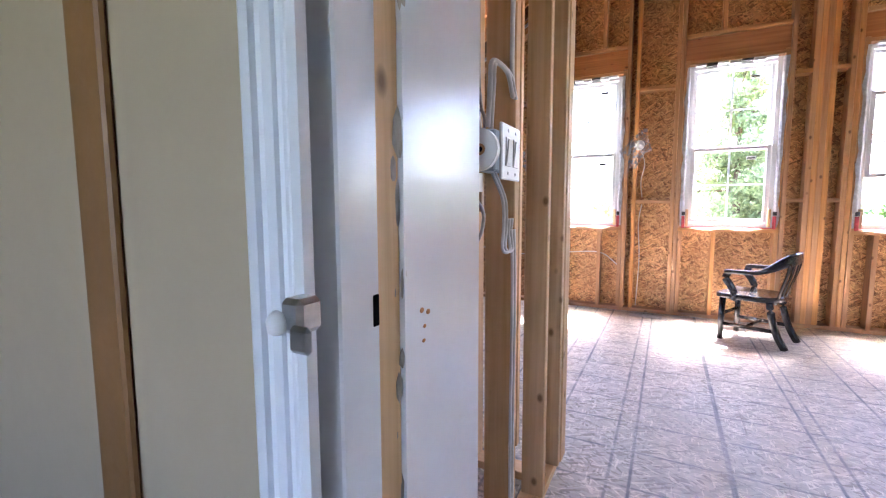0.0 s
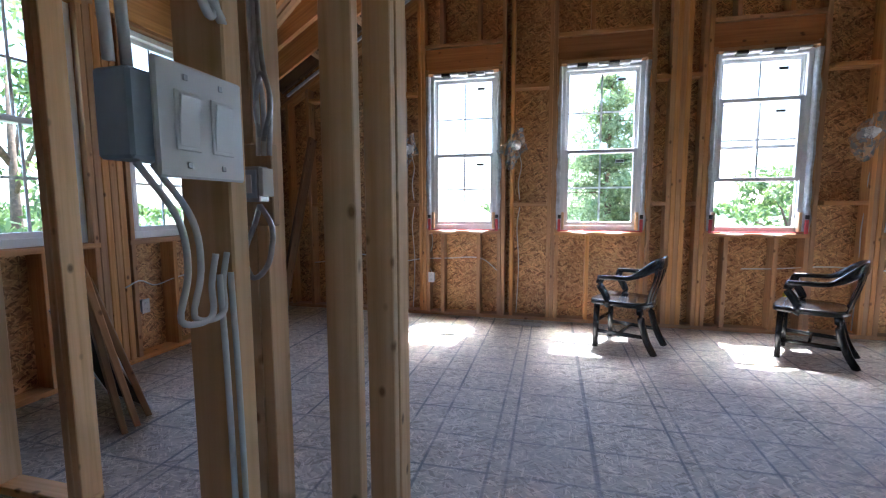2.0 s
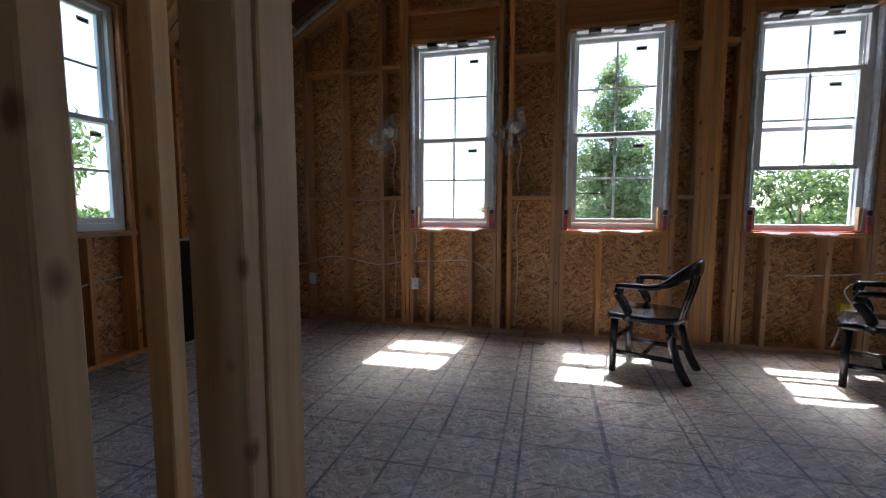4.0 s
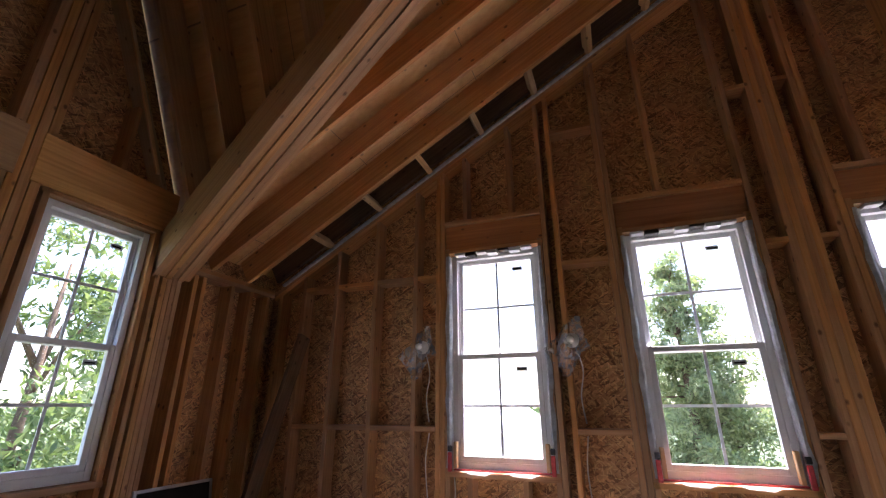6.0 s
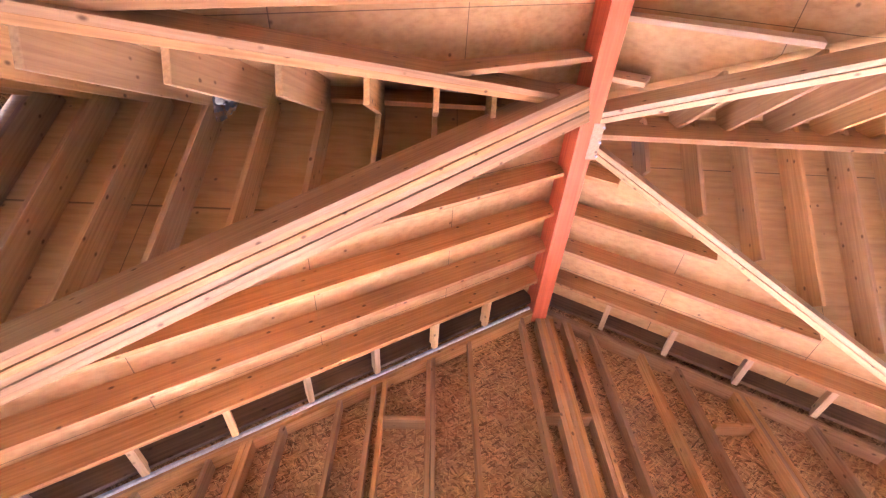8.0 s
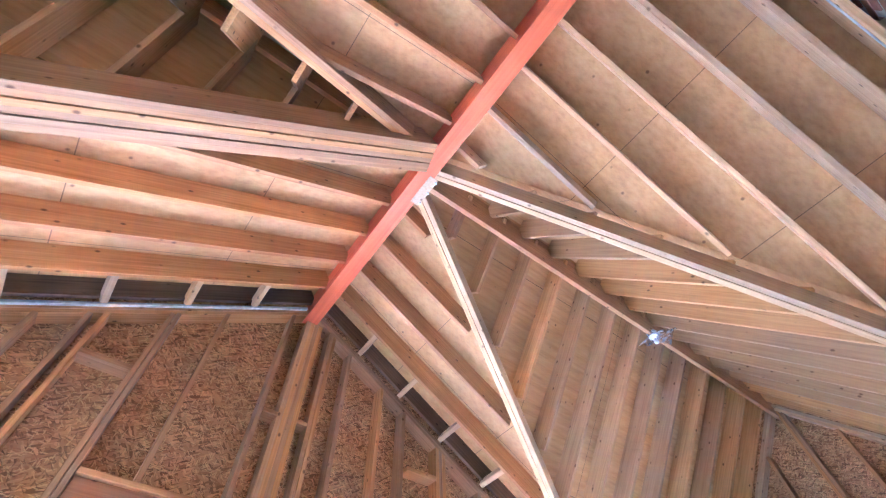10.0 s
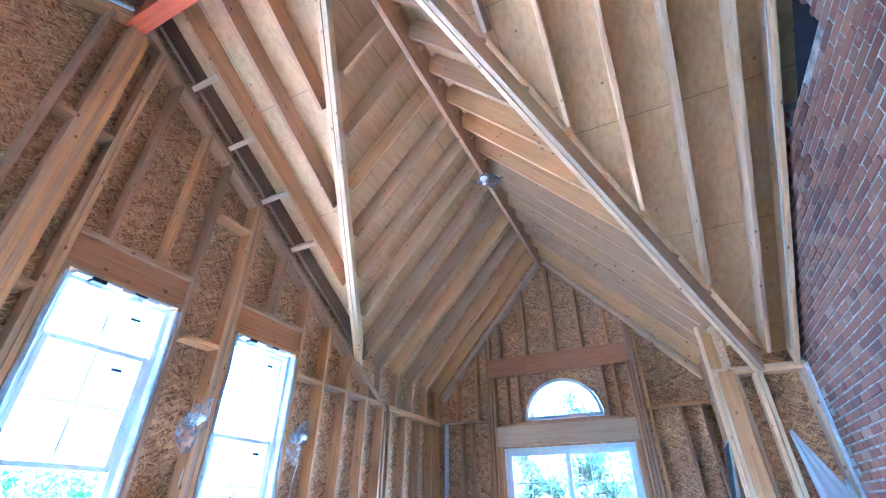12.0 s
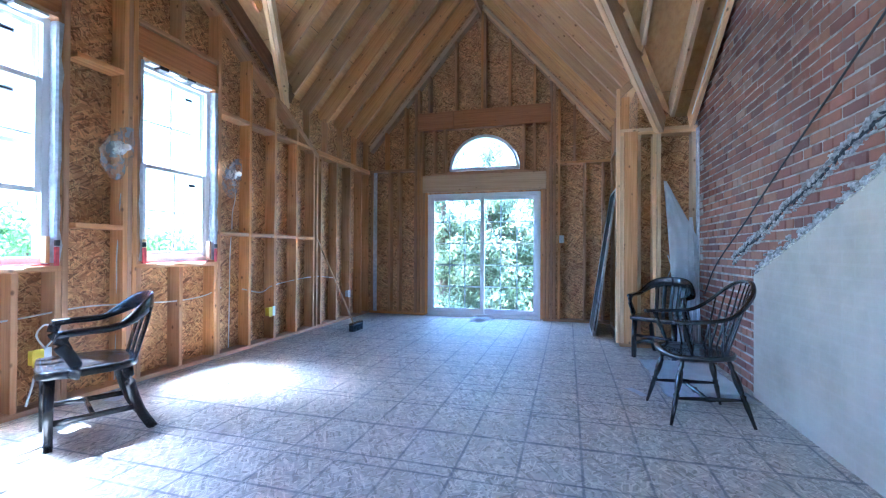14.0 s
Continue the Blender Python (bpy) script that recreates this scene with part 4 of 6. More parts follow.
# unseen end wall; its opening is added to brighten the hall with daylight
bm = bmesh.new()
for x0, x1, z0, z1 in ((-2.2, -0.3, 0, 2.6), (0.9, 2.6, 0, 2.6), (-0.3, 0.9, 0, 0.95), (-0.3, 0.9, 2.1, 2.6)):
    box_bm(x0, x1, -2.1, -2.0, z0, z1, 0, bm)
tagged(part("wall_hall_end", bm, CREAM), "unseen cream hall wall with an opening added to let daylight in", "wall", "", "structure")
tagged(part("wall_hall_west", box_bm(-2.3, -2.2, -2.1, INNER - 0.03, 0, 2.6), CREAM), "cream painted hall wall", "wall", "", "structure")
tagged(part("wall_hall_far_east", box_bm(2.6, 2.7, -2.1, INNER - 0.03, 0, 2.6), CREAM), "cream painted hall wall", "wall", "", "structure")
tagged(part("ceiling_hall", box_bm(-2.3, 2.7, -2.1, INNER - 0.004, 2.6, 2.7), PLASTER), "plain hall ceiling", "ceiling", "", "structure")
part("corner_strip", box_bm(-0.305, -0.222, INNER - 0.045, INNER - 0.031, 0, 2.6, 0.004), BROWN, hall_wall, "brown stained wooden strip")

frame_1 = thing("doorway_frame", "white painted old door frame with chipped edges", "door frame", "", "structure")
X0, X1 = DOOR_X
part("jamb", box_bm(X0 - 0.05, X0, INNER - 0.004, 0.999, 0, DOOR_H, 0.003), WHITE, frame_1)
part("bare_strip", box_bm(X0 - 0.05, X0 - 0.006, 1.0, 1.054, 0, DOOR_H, 0.003), LUMBER_PALE, frame_1, "bare wood strip with plaster residue")
part("reveal_board", prism_bm([(X0, 1.055, 0), (X0 - 0.008, 1.33, 0), (X0 - 0.045, 1.33, 0), (X0 - 0.05, 1.055, 0)], (0, 0, DOOR_H + 0.06)), WHITE, frame_1, "glossy white reveal board")
bm = bmesh.new()
for n, (u, z, r) in enumerate(((0.76, 1.05, 0.004), (0.83, 1.056, 0.004), (0.80, 1.031, 0.003), (0.81, 1.01, 0.003))):
    y = 1.055 + 0.275 * (1 - u)
    x = X0 - 0.008 * (1 - u) + 0.0004
    bmesh.ops.create_icosphere(bm, subdivisions=2, radius=1.0, matrix=Matrix.Translation((x, y, z)) @ Matrix.Diagonal((0.0012, r * 1.5, r, 1)))
part("rust_stain", bm, RUST, frame_1, "small rusty nail stains")
bm = bmesh.new()
rnd = random.Random(19)
for n in range(34):
    z = rnd.uniform(0.3, 2.1)
    bmesh.ops.create_icosphere(bm, subdivisions=1, radius=1.0, matrix=Matrix.Translation((X0 + rnd.uniform(-0.012, -0.002), 1.052 + rnd.uniform(-0.012, 0.008), z)) @ Matrix.Diagonal((0.004, rnd.uniform(0.006, 0.014), rnd.uniform(0.012, 0.05), 1)))
part("plaster_residue", bm, MORTAR, frame_1, "crumbs of old plaster on bare wood")
part("jamb", box_bm(X1, X1 + 0.05, INNER - 0.004, 1.25, 0, DOOR_H, 0.003), WHITE, frame_1)
part("head_jamb", box_bm(X0, X1, INNER - 0.004, 1.25, DOOR_H, DOOR_H + 0.04, 0.003), WHITE, frame_1)
bm = bmesh.new()
for a, b, d in ((0.0, 0.015, 0.026), (0.016, 0.034, 0.018), (0.035, 0.054, 0.024), (0.055, 0.066, 0.032)):
    box_bm(X0 - b, X0 - a, INNER - 0.034 - d, INNER - 0.034, 0, DOOR_H + 0.1, 0.006, bm)
part("casing", bm, WHITE, frame_1, "white moulded casing")
bm = bmesh.new()
for a, b, d in ((0.0, 0.022, 0.026), (0.024, 0.052, 0.018), (0.054, 0.085, 0.024), (0.087, 0.105, 0.034)):
    box_bm(X1 + a, X1 + b, INNER - 0.034 - d, INNER - 0.034, 0, DOOR_H + 0.1, 0.006, bm)
part("casing", bm, WHITE, frame_1)
part("head_casing", box_bm(X0, X1, INNER - 0.06, INNER - 0.034, DOOR_H, DOOR_H + 0.1, 0.004), WHITE, frame_1)
part("strike_hole", box_bm(X0 - 0.012, X0 + 0.0015, 0.984, 0.997, 1.06, 1.10, 0.002), DARK, frame_1, "dark latch slot")
keep = new("latch_keeper")
keep.parent = frame_1
keep["label"] = "old metal rim latch keeper"
part("keeper_body", box_bm(X0 + 0.004, X0 + 0.03, INNER - 0.09, INNER - 0.06, 1.092, 1.124, 0.005), STEEL, keep)
part("keeper_lip", box_bm(X0 + 0.024, X0 + 0.048, INNER - 0.10, INNER - 0.091, 1.080, 1.104, 0.004), STEEL, keep)
part("keeper_knob", lathe_bm([(0.003, 0), (0.008, 0.003), (0.009, 0.013), (0.006, 0.019), (0.002, 0.022)], 12, None, (X0 + 0.006, INNER - 0.094, 1.092)), PLASTIC, keep)

# two-holed bracket at the edge of the reveal board
bracket = thing("door_bracket", "rounded white metal bracket with two screw holes", "bracket", at=pose(0.088, 1.374, 1.315, 90, 0, 0))
bm = bmesh.new()
prof = [(-0.05, -0.042), (0.012, -0.042)] + [(0.012 + 0.042 * math.sin(a), -0.042 * math.cos(a)) for a in (math.pi * i / 10 for i in range(1, 10))] + [(0.012, 0.042), (-0.05, 0.042)]
prism_bm([(x, y, 0) for x, y in prof], (0, 0, -0.014), bm)
part("bracket_plate", bm, PLASTIC, bracket)
part("rust_ring", lathe_bm([(0.012, 0.0), (0.011, 0.002)], 14, None, (0.016, 0.0, -0.0005)), RUST, bracket)
for x, y, r in ((0.017, 0.0, 0.006), (-0.04, 0.021, 0.012), (-0.04, -0.021, 0.012)):
    part("screw_hole", lathe_bm([(r, 0.0), (r, 0.003)], 12, None, (x, y, -0.001)), DARK, bracket)

# ---------------------------------------------------------------- stud partition beside the doorway
partition = thing("stud_partition", "unfinished pale stud partition with a door opening", "wall", "", "structure")
PX = -0.005  # middle of its depth


def stud_p(x, y, z0=PLY, z1=2.62, w=PLY, d=0.089, side=(0, 1, 0), material=None):
    return bar(partition, "stud", (x, y, z0), (x, y, z1), w, d, side, material or LUMBER_PALE)


stud_p(PX + 0.014, 1.776)
stud_p(PX, 2.225)
stud_p(0.002, 2.466)
beam_box(partition, "end_post", 0.013, 0.051, 2.489, 2.577, PLY, 2.62, "z", LUMBER_PALE)
stud_p(-0.192, 2.544, d=0.045)
bar(partition, "bottom_plate", (PX, 1.40, 0.019), (PX - 0.01, 2.575, 0.019), PLY, 0.089, (0, 0, 1), LUMBER_PALE)
bar(partition, "top_plate", (PX, 1.25, 2.639), (PX - 0.01, 2.575, 2.639), PLY, 0.089, (0, 0, 1), LUMBER_PALE)
PYW = 2.38
for x in (-0.325, -0.365):
    stud_p(x, PYW, side=(1, 0, 0))
for x in (-1.33, -1.37, -1.80, -2.2, -2.58):
    stud_p(x, PYW + 0.12, side=(1, 0, 0))
bar(partition, "bottom_plate", (PX - 0.05, PYW, 0.019), (-0.44, PYW, 0.019), PLY, 0.089, (0, 0, 1), LUMBER_PALE)
bar(partition, "bottom_plate", (-1.31, PYW + 0.12, 0.019), (XW, PYW + 0.12, 0.019), PLY, 0.089, (0, 0, 1), LUMBER_PALE)
bar(partition, "top_plate", (PX - 0.05, PYW + 0.06, 2.639), (XW, PYW + 0.06, 2.639), PLY, 0.12, (0, 0, 1), LUMBER_PALE)

# ---------------------------------------------------------------- outside
ground = tagged(part("ground", box_bm(-1500, 1500, -1500, 1500, -3.6, -3.4), GRASS), "green fields reaching to the horizon", "ground", "", "structure")
# added pale strip below the north windows, reflects sun up to the rafters
tagged(part("yard", box_bm(-9, 14, YN + 0.3, YN + 7.5, -3.4, -3.37), GRAVEL), "pale ground strip added to bounce sunlight up into the room", "yard", "", "structure")

# ---------------------------------------------------------------- chairs


def flat_rail_bm(points, width, thick, bm=None, upright=False):
    """A bent board along a run of points: width and thickness given point by point or once."""
    bm = bm or bmesh.new()
    pts = [Vector(p) for p in points]
    rings = []
    for i, p in enumerate(pts):
        way = (pts[min(i + 1, len(pts) - 1)] - pts[max(i - 1, 0)]).normalized()
        up = Vector((0, 0, 1))
        side = way.cross(up)
        if side.length < 0.15:
            side = Vector((0, 1, 0))
        side.normalize()
        nrm = side.cross(way).normalized()
        w = width[i] if isinstance(width, (list, tuple)) else width
        h = thick[i] if isinstance(thick, (list, tuple)) else thick
        ring = []
        for a in range(10):
            c, s = math.cos(2 * math.pi * a / 10), math.sin(2 * math.pi * a / 10)
            c = math.copysign(abs(c) ** 0.55, c)
            s = math.copysign(abs(s) ** 0.55, s)
            ring.append(bm.verts.new(p + side * (c * w / 2) + nrm * (s * h / 2)))
        rings.append(ring)
    for r0, r1 in zip(rings, rings[1:]):
        for j in range(10):
            fc = bm.faces.new((r0[j], r0[(j + 1) % 10], r1[(j + 1) % 10], r1[j]))
            fc.smooth = True
    bm.faces.new(rings[0][::-1])
    bm.faces.new(rings[-1])
    bmesh.ops.recalc_face_normals(bm, faces=bm.faces[:])
    return bm


def seat_bm(outline, z0, z1, dish):
    """A solid wooden seat with a hollowed top."""
    bm = bmesh.new()
    n = len(outline)
    cx, cy = sum(p[0] for p in outline) / n, sum(p[1] for p in outline) / n
    rings = []
    for k, z in ((0.90, z0), (1.0, z0 + 0.010), (1.0, z1 - 0.006), (0.96, z1), (0.78, z1 - dish * 0.6), (0.45, z1 - dish)):
        rings.append([bm.verts.new((cx + (x - cx) * k, cy + (y - cy) * k, z)) for x, y in outline])
    for r0, r1 in zip(rings, rings[1:]):
        for j in range(n):
            fc = bm.faces.new((r0[j], r0[(j + 1) % n], r1[(j + 1) % n], r1[j]))
            fc.smooth = True
    bm.faces.new(rings[0][::-1])
    bm.faces.new(rings[-1])
    bmesh.ops.recalc_face_normals(bm, faces=bm.faces[:])
    return bm


def rounded(points, steps=5):
    return [(p.x, p.y) for p in curve_points([(x, y, 0) for x, y in points] + [(*points[0], 0)], steps)[:-1]]


def bankers_chair(m, label):
    """Bent-arm office chair; it looks along its own +x."""
    c = thing("bankers_armchair", label, "chair", "black armchairs", at=m)
    outline = rounded([(0.235, -0.235), (0.25, 0.0), (0.235, 0.235), (0.0, 0.25), (-0.17, 0.215), (-0.235, 0.10), (-0.245, 0.0), (-0.235, -0.10), (-0.17, -0.215), (0.0, -0.25)])
    part("seat", seat_bm(outline, 0.398, 0.45, 0.014), LACQUER, c)
    for s in (-1, 1):
        part("leg", flat_rail_bm([(0.20, s * 0.205, 0.0), (0.20, s * 0.205, 0.2), (0.195, s * 0.2, 0.41)], [0.044, 0.048, 0.05], [0.044, 0.048, 0.05]), LACQUER, c)
        part("leg", flat_rail_bm(curve_points([(-0.30, s * 0.185, 0.0), (-0.235, s * 0.185, 0.12), (-0.185, s * 0.18, 0.28), (-0.165, s * 0.175, 0.41)], 4), 0.045, 0.056), LACQUER, c)
        part("side_stretcher", flat_rail_bm([(0.20, s * 0.203, 0.15), (-0.22, s * 0.185, 0.15)], 0.02, 0.034), LACQUER, c)
        part("arm_post", flat_rail_bm(curve_points([(0.10, s * 0.258, 0.40), (0.085, s * 0.268, 0.46), (0.115, s * 0.272, 0.53), (0.155, s * 0.272, 0.59), (0.145, s * 0.27, 0.65)], 5), 0.03, 0.062), LACQUER, c)
        run = curve_points([(0.165, s * 0.272, 0.655), (0.05, s * 0.278, 0.662), (-0.08, s * 0.275, 0.668), (-0.17, s * 0.255, 0.705), (-0.255, s * 0.195, 0.765), (-0.305, s * 0.10, 0.795), (-0.315, 0.0, 0.80)], 6)
        widths = [0.058 - 0.032 * min(1, max(0, (i / (len(run) - 1) - 0.35) / 0.3)) for i in range(len(run))]
        heights = [0.04 + 0.068 * min(1, max(0, (i / (len(run) - 1) - 0.4) / 0.35)) for i in range(len(run))]
        part("arm_rail", flat_rail_bm(run, widths, heights), LACQUER, c)
    part("cross_stretcher", flat_rail_bm([(0.0, -0.19, 0.15), (0.0, 0.19, 0.15)], 0.022, 0.03), LACQUER, c)
    part("front_stretcher", flat_rail_bm([(0.2, -0.2, 0.24), (0.2, 0.2, 0.24)], 0.02, 0.03), LACQUER, c)
    part("seat_apron", flat_rail_bm([(-0.17, -0.17, 0.385), (-0.17, 0.17, 0.385)], 0.022, 0.045), LACQUER, c)
    for y in (-0.14, -0.07, 0.0, 0.07, 0.14):
        bend = 0.03 * (1 - abs(y) / 0.2)
        part("back_slat", flat_rail_bm(curve_points([(-0.205 - bend, y, 0.43), (-0.235 - bend, y * 1.05, 0.55), (-0.265 - bend, y * 1.1, 0.66), (-0.285 - bend * 0.9, y * 1.15, 0.76)], 4), 0.042, 0.013), LACQUER, c)
    return c


def turned_leg(parent, foot, head, name="leg", r=0.017):
    prof = [(0.55, 0.0), (0.75, 0.18), (1.0, 0.34), (0.75, 0.40), (1.15, 0.44), (0.7, 0.47), (1.0, 0.52), (1.3, 0.64), (1.0, 0.78), (0.6, 0.82), (1.05, 0.86), (0.8, 0.92), (0.85, 1.0)]
    a, b = Vector(foot), Vector(head)
    return part(name, tube_bm([a.lerp(b, t) for _, t in prof], 0, 10, None, [r * k for k, _ in prof]), LACQUER, parent)


def windsor_chair(m, label):
    """Continuous-arm Windsor chair; it looks along its own +x."""
    c = thing("windsor_armchair", label, "chair", "", at=m)
    outline = rounded([(0.20, -0.20), (0.235, 0.0), (0.20, 0.20), (0.04, 0.245), (-0.12, 0.215), (-0.205, 0.12), (-0.225, 0.0), (-0.205, -0.12), (-0.12, -0.215), (0.04, -0.245)])
    part("seat", seat_bm(outline, 0.405, 0.445, 0.018), LACQUER, c)
    for s in (-1, 1):
        turned_leg(c, (0.235, s * 0.235, 0), (0.135, s * 0.155, 0.42))
        turned_leg(c, (-0.265, s * 0.225, 0), (-0.145, s * 0.13, 0.42))
        a, b = Vector((0.195, s * 0.205, 0.165)), Vector((-0.215, s * 0.19, 0.165))
        part("side_stretcher", tube_bm([a.lerp(b, t) for t in (0, 0.2, 0.4, 0.5, 0.6, 0.8, 1)], 0, 8, None, [0.008, 0.011, 0.013, 0.019, 0.013, 0.011, 0.008]), LACQUER, c)
        turned_leg(c, (0.10, s * 0.215, 0.44), (0.175, s * 0.27, 0.655), "arm_post", 0.014)
    part("cross_stretcher", tube_bm([(0, -0.2 + 0.4 * t, 0.165) for t in (0, 0.25, 0.4, 0.5, 0.6, 0.75, 1)], 0, 8, None, [0.008, 0.012, 0.012, 0.02, 0.012, 0.012, 0.008]), LACQUER, c)
    half = [(0.215, 0.275, 0.66), (0.12, 0.285, 0.665), (0.0, 0.275, 0.67), (-0.10, 0.255, 0.69), (-0.19, 0.235, 0.75), (-0.265, 0.19, 0.83), (-0.31, 0.10, 0.89), (-0.325, 0.0, 0.905)]
    run = curve_points(half + [(x, -y, z) for x, y, z in half[-2::-1]], 6)
    part("bow_rail", flat_rail_bm(run, 0.03, 0.024), LACQUER, c)
    part("hand_rest", flat_rail_bm([(0.235, 0.277, 0.66), (0.15, 0.283, 0.664)], 0.052, 0.024), LACQUER, c)
    part("hand_rest", flat_rail_bm([(0.235, -0.277, 0.66), (0.15, -0.283, 0.664)], 0.052, 0.024), LACQUER, c)
    for i in range(9):
        u = (i - 4) / 4
        base = Vector((-0.185 + 0.06 * u * u, 0.155 * u, 0.435))
        top = Vector((-0.322 + 0.10 * u * u, 0.20 * u, 0.895 - 0.12 * u * u))
        part("spindle", tube_bm([base.lerp(top, t) for t in (0, 0.3, 0.6, 1)], 0, 6, None, [0.006, 0.0085, 0.007, 0.005]), LACQUER, c)
    for s in (-1, 1):
        for x, z in ((0.02, 0.665), (-0.06, 0.68)):
            part("spindle", tube_bm([(x - 0.02, s * 0.215, 0.435), (x, s * 0.27, z)], 0.0065, 6), LACQUER, c)
    return c


bankers_chair(pose(1.165, 5.26, 0, 0, 0, 155) @ Matrix.Scale(0.955, 4), "glossy black wooden bankers armchair near the sunny window")
bankers_chair(pose(2.585, 5.295, 0, 0, 0, 151) @ Matrix.Scale(0.955, 4), "glossy black wooden bankers armchair beside the stud wall")
bankers_chair(pose(5.60, 1.64, 0, 0, 0, 148) @ Matrix.Scale(0.955, 4), "glossy black wooden bankers armchair in the brick corner")
windsor_chair(pose(3.94, 1.75, 0, 0, 0, 98) @ Matrix.Scale(0.98, 4), "black turned Windsor armchair with a spindle back")

# ---------------------------------------------------------------- lamps, boxes and cables on the north wall


def cable(name, points, r, material, label, category="cable", steps=6):
    bm = tube_bm(curve_points(points, steps), r, 7)
    return tagged(part(name, bm, material), label, category)


def lampholder(m, label, bag=True):
    """White lampholder with a small bulb, its face along local +y, in a torn plastic bag."""
    l = thing("lampholder", label, "lamp", "temporary lampholders", at=m)
    turn = Matrix.Rotation(radians(-90), 4, "X")
    bm = lathe_bm([(0.052, 0.0), (0.055, 0.008), (0.052, 0.02), (0.032, 0.026), (0.028, 0.04), (0.006, 0.042)], 20)
    bm.transform(turn)
    part("holder", bm, PLASTIC, l)
    bm = lathe_bm([(0.013, 0.04), (0.014, 0.052), (0.024, 0.068), (0.028, 0.085), (0.022, 0.103), (0.006, 0.112)], 16)
    bm.transform(turn)
    part("bulb", bm, BULB, l)
    bm = box_bm(-0.045, 0.045, -0.05, -0.002, -0.045, 0.045, 0.006)
    part("box", bm, BLUE_BOX, l)
    if bag:
        rnd = random.Random(3)
        bm = bmesh.new()
        n = 10
        cols = []
        for i in range(n + 1):
            col = []
            for j in range(9):
                u, v = i / n - 0.5, j / 8
                wide = 0.10 + 0.20 * v + (0.05 if i % 4 == 0 else 0.0)
                lift = 0.10 - 0.26 * v - 0.10 * v * math.cos(5.5 * u) + (0.07 * (0.5 - u) if v < 0.2 else 0.0)
                col.append(bm.verts.new((u * wide + 0.05 * v + rnd.uniform(-0.010, 0.010), 0.02 + 0.03 * math.sin(9 * u + 3 * v) + rnd.uniform(-0.012, 0.03) * v, lift + rnd.uniform(-0.012, 0.012))))
            cols.append(col)
        for c0, c1 in zip(cols, cols[1:]):
            for j in range(8):
                bm.faces.new((c0[j], c1[j], c1[j + 1], c0[j + 1]))
        bmesh.ops.solidify(bm, geom=bm.faces[:], thickness=0.001)
        part("bag", bm, FILM, l, "torn clear plastic bag")
    return l


for x in (-1.06, 0.13, 3.23, 4.42):
    lampholder(pose(x, YN + 0.01, 1.87, 0, 0, 180), "white lampholder with bulb in a torn plastic bag on a stud")
    cable("lamp_cable", [(x + 0.02, YN + 0.03, 1.83), (x + 0.06, YN + 0.02, 1.66), (x + 0.03, YN + 0.03, 1.48), (x + 0.045, YN + 0.05, 1.30)], 0.005, CABLE, "loose pale cable below a lampholder")
    cable("lamp_cable", [(x + 0.045, YN + 0.06, 1.22), (x + 0.02, YN + 0.05, 1.0), (x + 0.04, YN + 0.07, 0.6), (x + 0.02, YN + 0.06, 0.06)], 0.005, CABLE, "pale cable running down between studs")
lampholder(pose(-1.09, WY - 0.03, 4.84, -90, 0, 0), "white lampholder with bulb hanging below the ridge")
lampholder(pose(4.93, EY, 4.935, -90, 0, 0), "white lampholder with bulb hanging below the ridge")
cable("ridge_cable", [(-1.09, WY, 4.91), (-1.06, WY + 0.01, 4.97), (-0.97, WY - 0.05, 4.90), (-0.90, WY - 0.12, 4.86), (-0.84, WY - 0.16, 4.92), (-0.78, WY - 0.2, 4.86)], 0.005, CABLE, "white cable looped to the ridge lamp")


def outlet(m, label, yellow=False, size=(0.07, 0.115)):
    """A boxed outlet or switch: cover on local -y."""
    o = thing("outlet_box", label, "outlet", "electrical boxes", at=m)
    w, h = size
    part("box", box_bm(-w / 2 + 0.006, w / 2 - 0.006, 0.0, 0.055, -h / 2 + 0.01, h / 2 - 0.01, 0.004), BLUE_BOX if not yellow else YELLOW, o)
    if not yellow:
        part("cover", box_bm(-w / 2, w / 2, -0.006, 0.0, -h / 2, h / 2, 0.002), PLASTIC, o)
        for z in (-0.024, 0.024):
            part("socket_face", box_bm(-0.016, 0.016, -0.0085, -0.006, z - 0.014, z + 0.014, 0.001), PLASTIC, o)
            for x in (-0.006, 0.006):
                part("slot", box_bm(x - 0.001, x + 0.001, -0.0092, -0.0085, z - 0.004, z + 0.006), BLACK_TAPE, o)
    else:
        part("label_card", box_bm(0.03, 0.075, -0.005, 0.0, -0.05, 0.06, 0.001), PLASTIC, o)
        part("plate", box_bm(-w / 2, w / 2, -0.004, 0.0, -h / 2, h / 2, 0.002), YELLOW, o)
    return o


outlet(pose(-1.90, YN - 0.004, 0.44), "white outlet cover on a stud")
outlet(pose(-0.80, YN - 0.004, 0.43), "white outlet cover below a window corner")
outlet(pose(XW + 0.004, 3.97, 0.44, 0, 0, 90), "white outlet cover below the gable window")
outlet(pose(5.03, YN - 0.004, 0.36), "yellow electrical box with a hanging card", True)
outlet(pose(2.70, YN - 0.004, 0.36), "yellow electrical box behind a chair", True)
outlet(pose(6.93, YN - 0.004, 0.40), "white outlet cover on the far stud wall")
outlet(pose(XE - 0.004, 2.66, 1.28, 0, 0, -90), "white switch cover beside the sliding door")
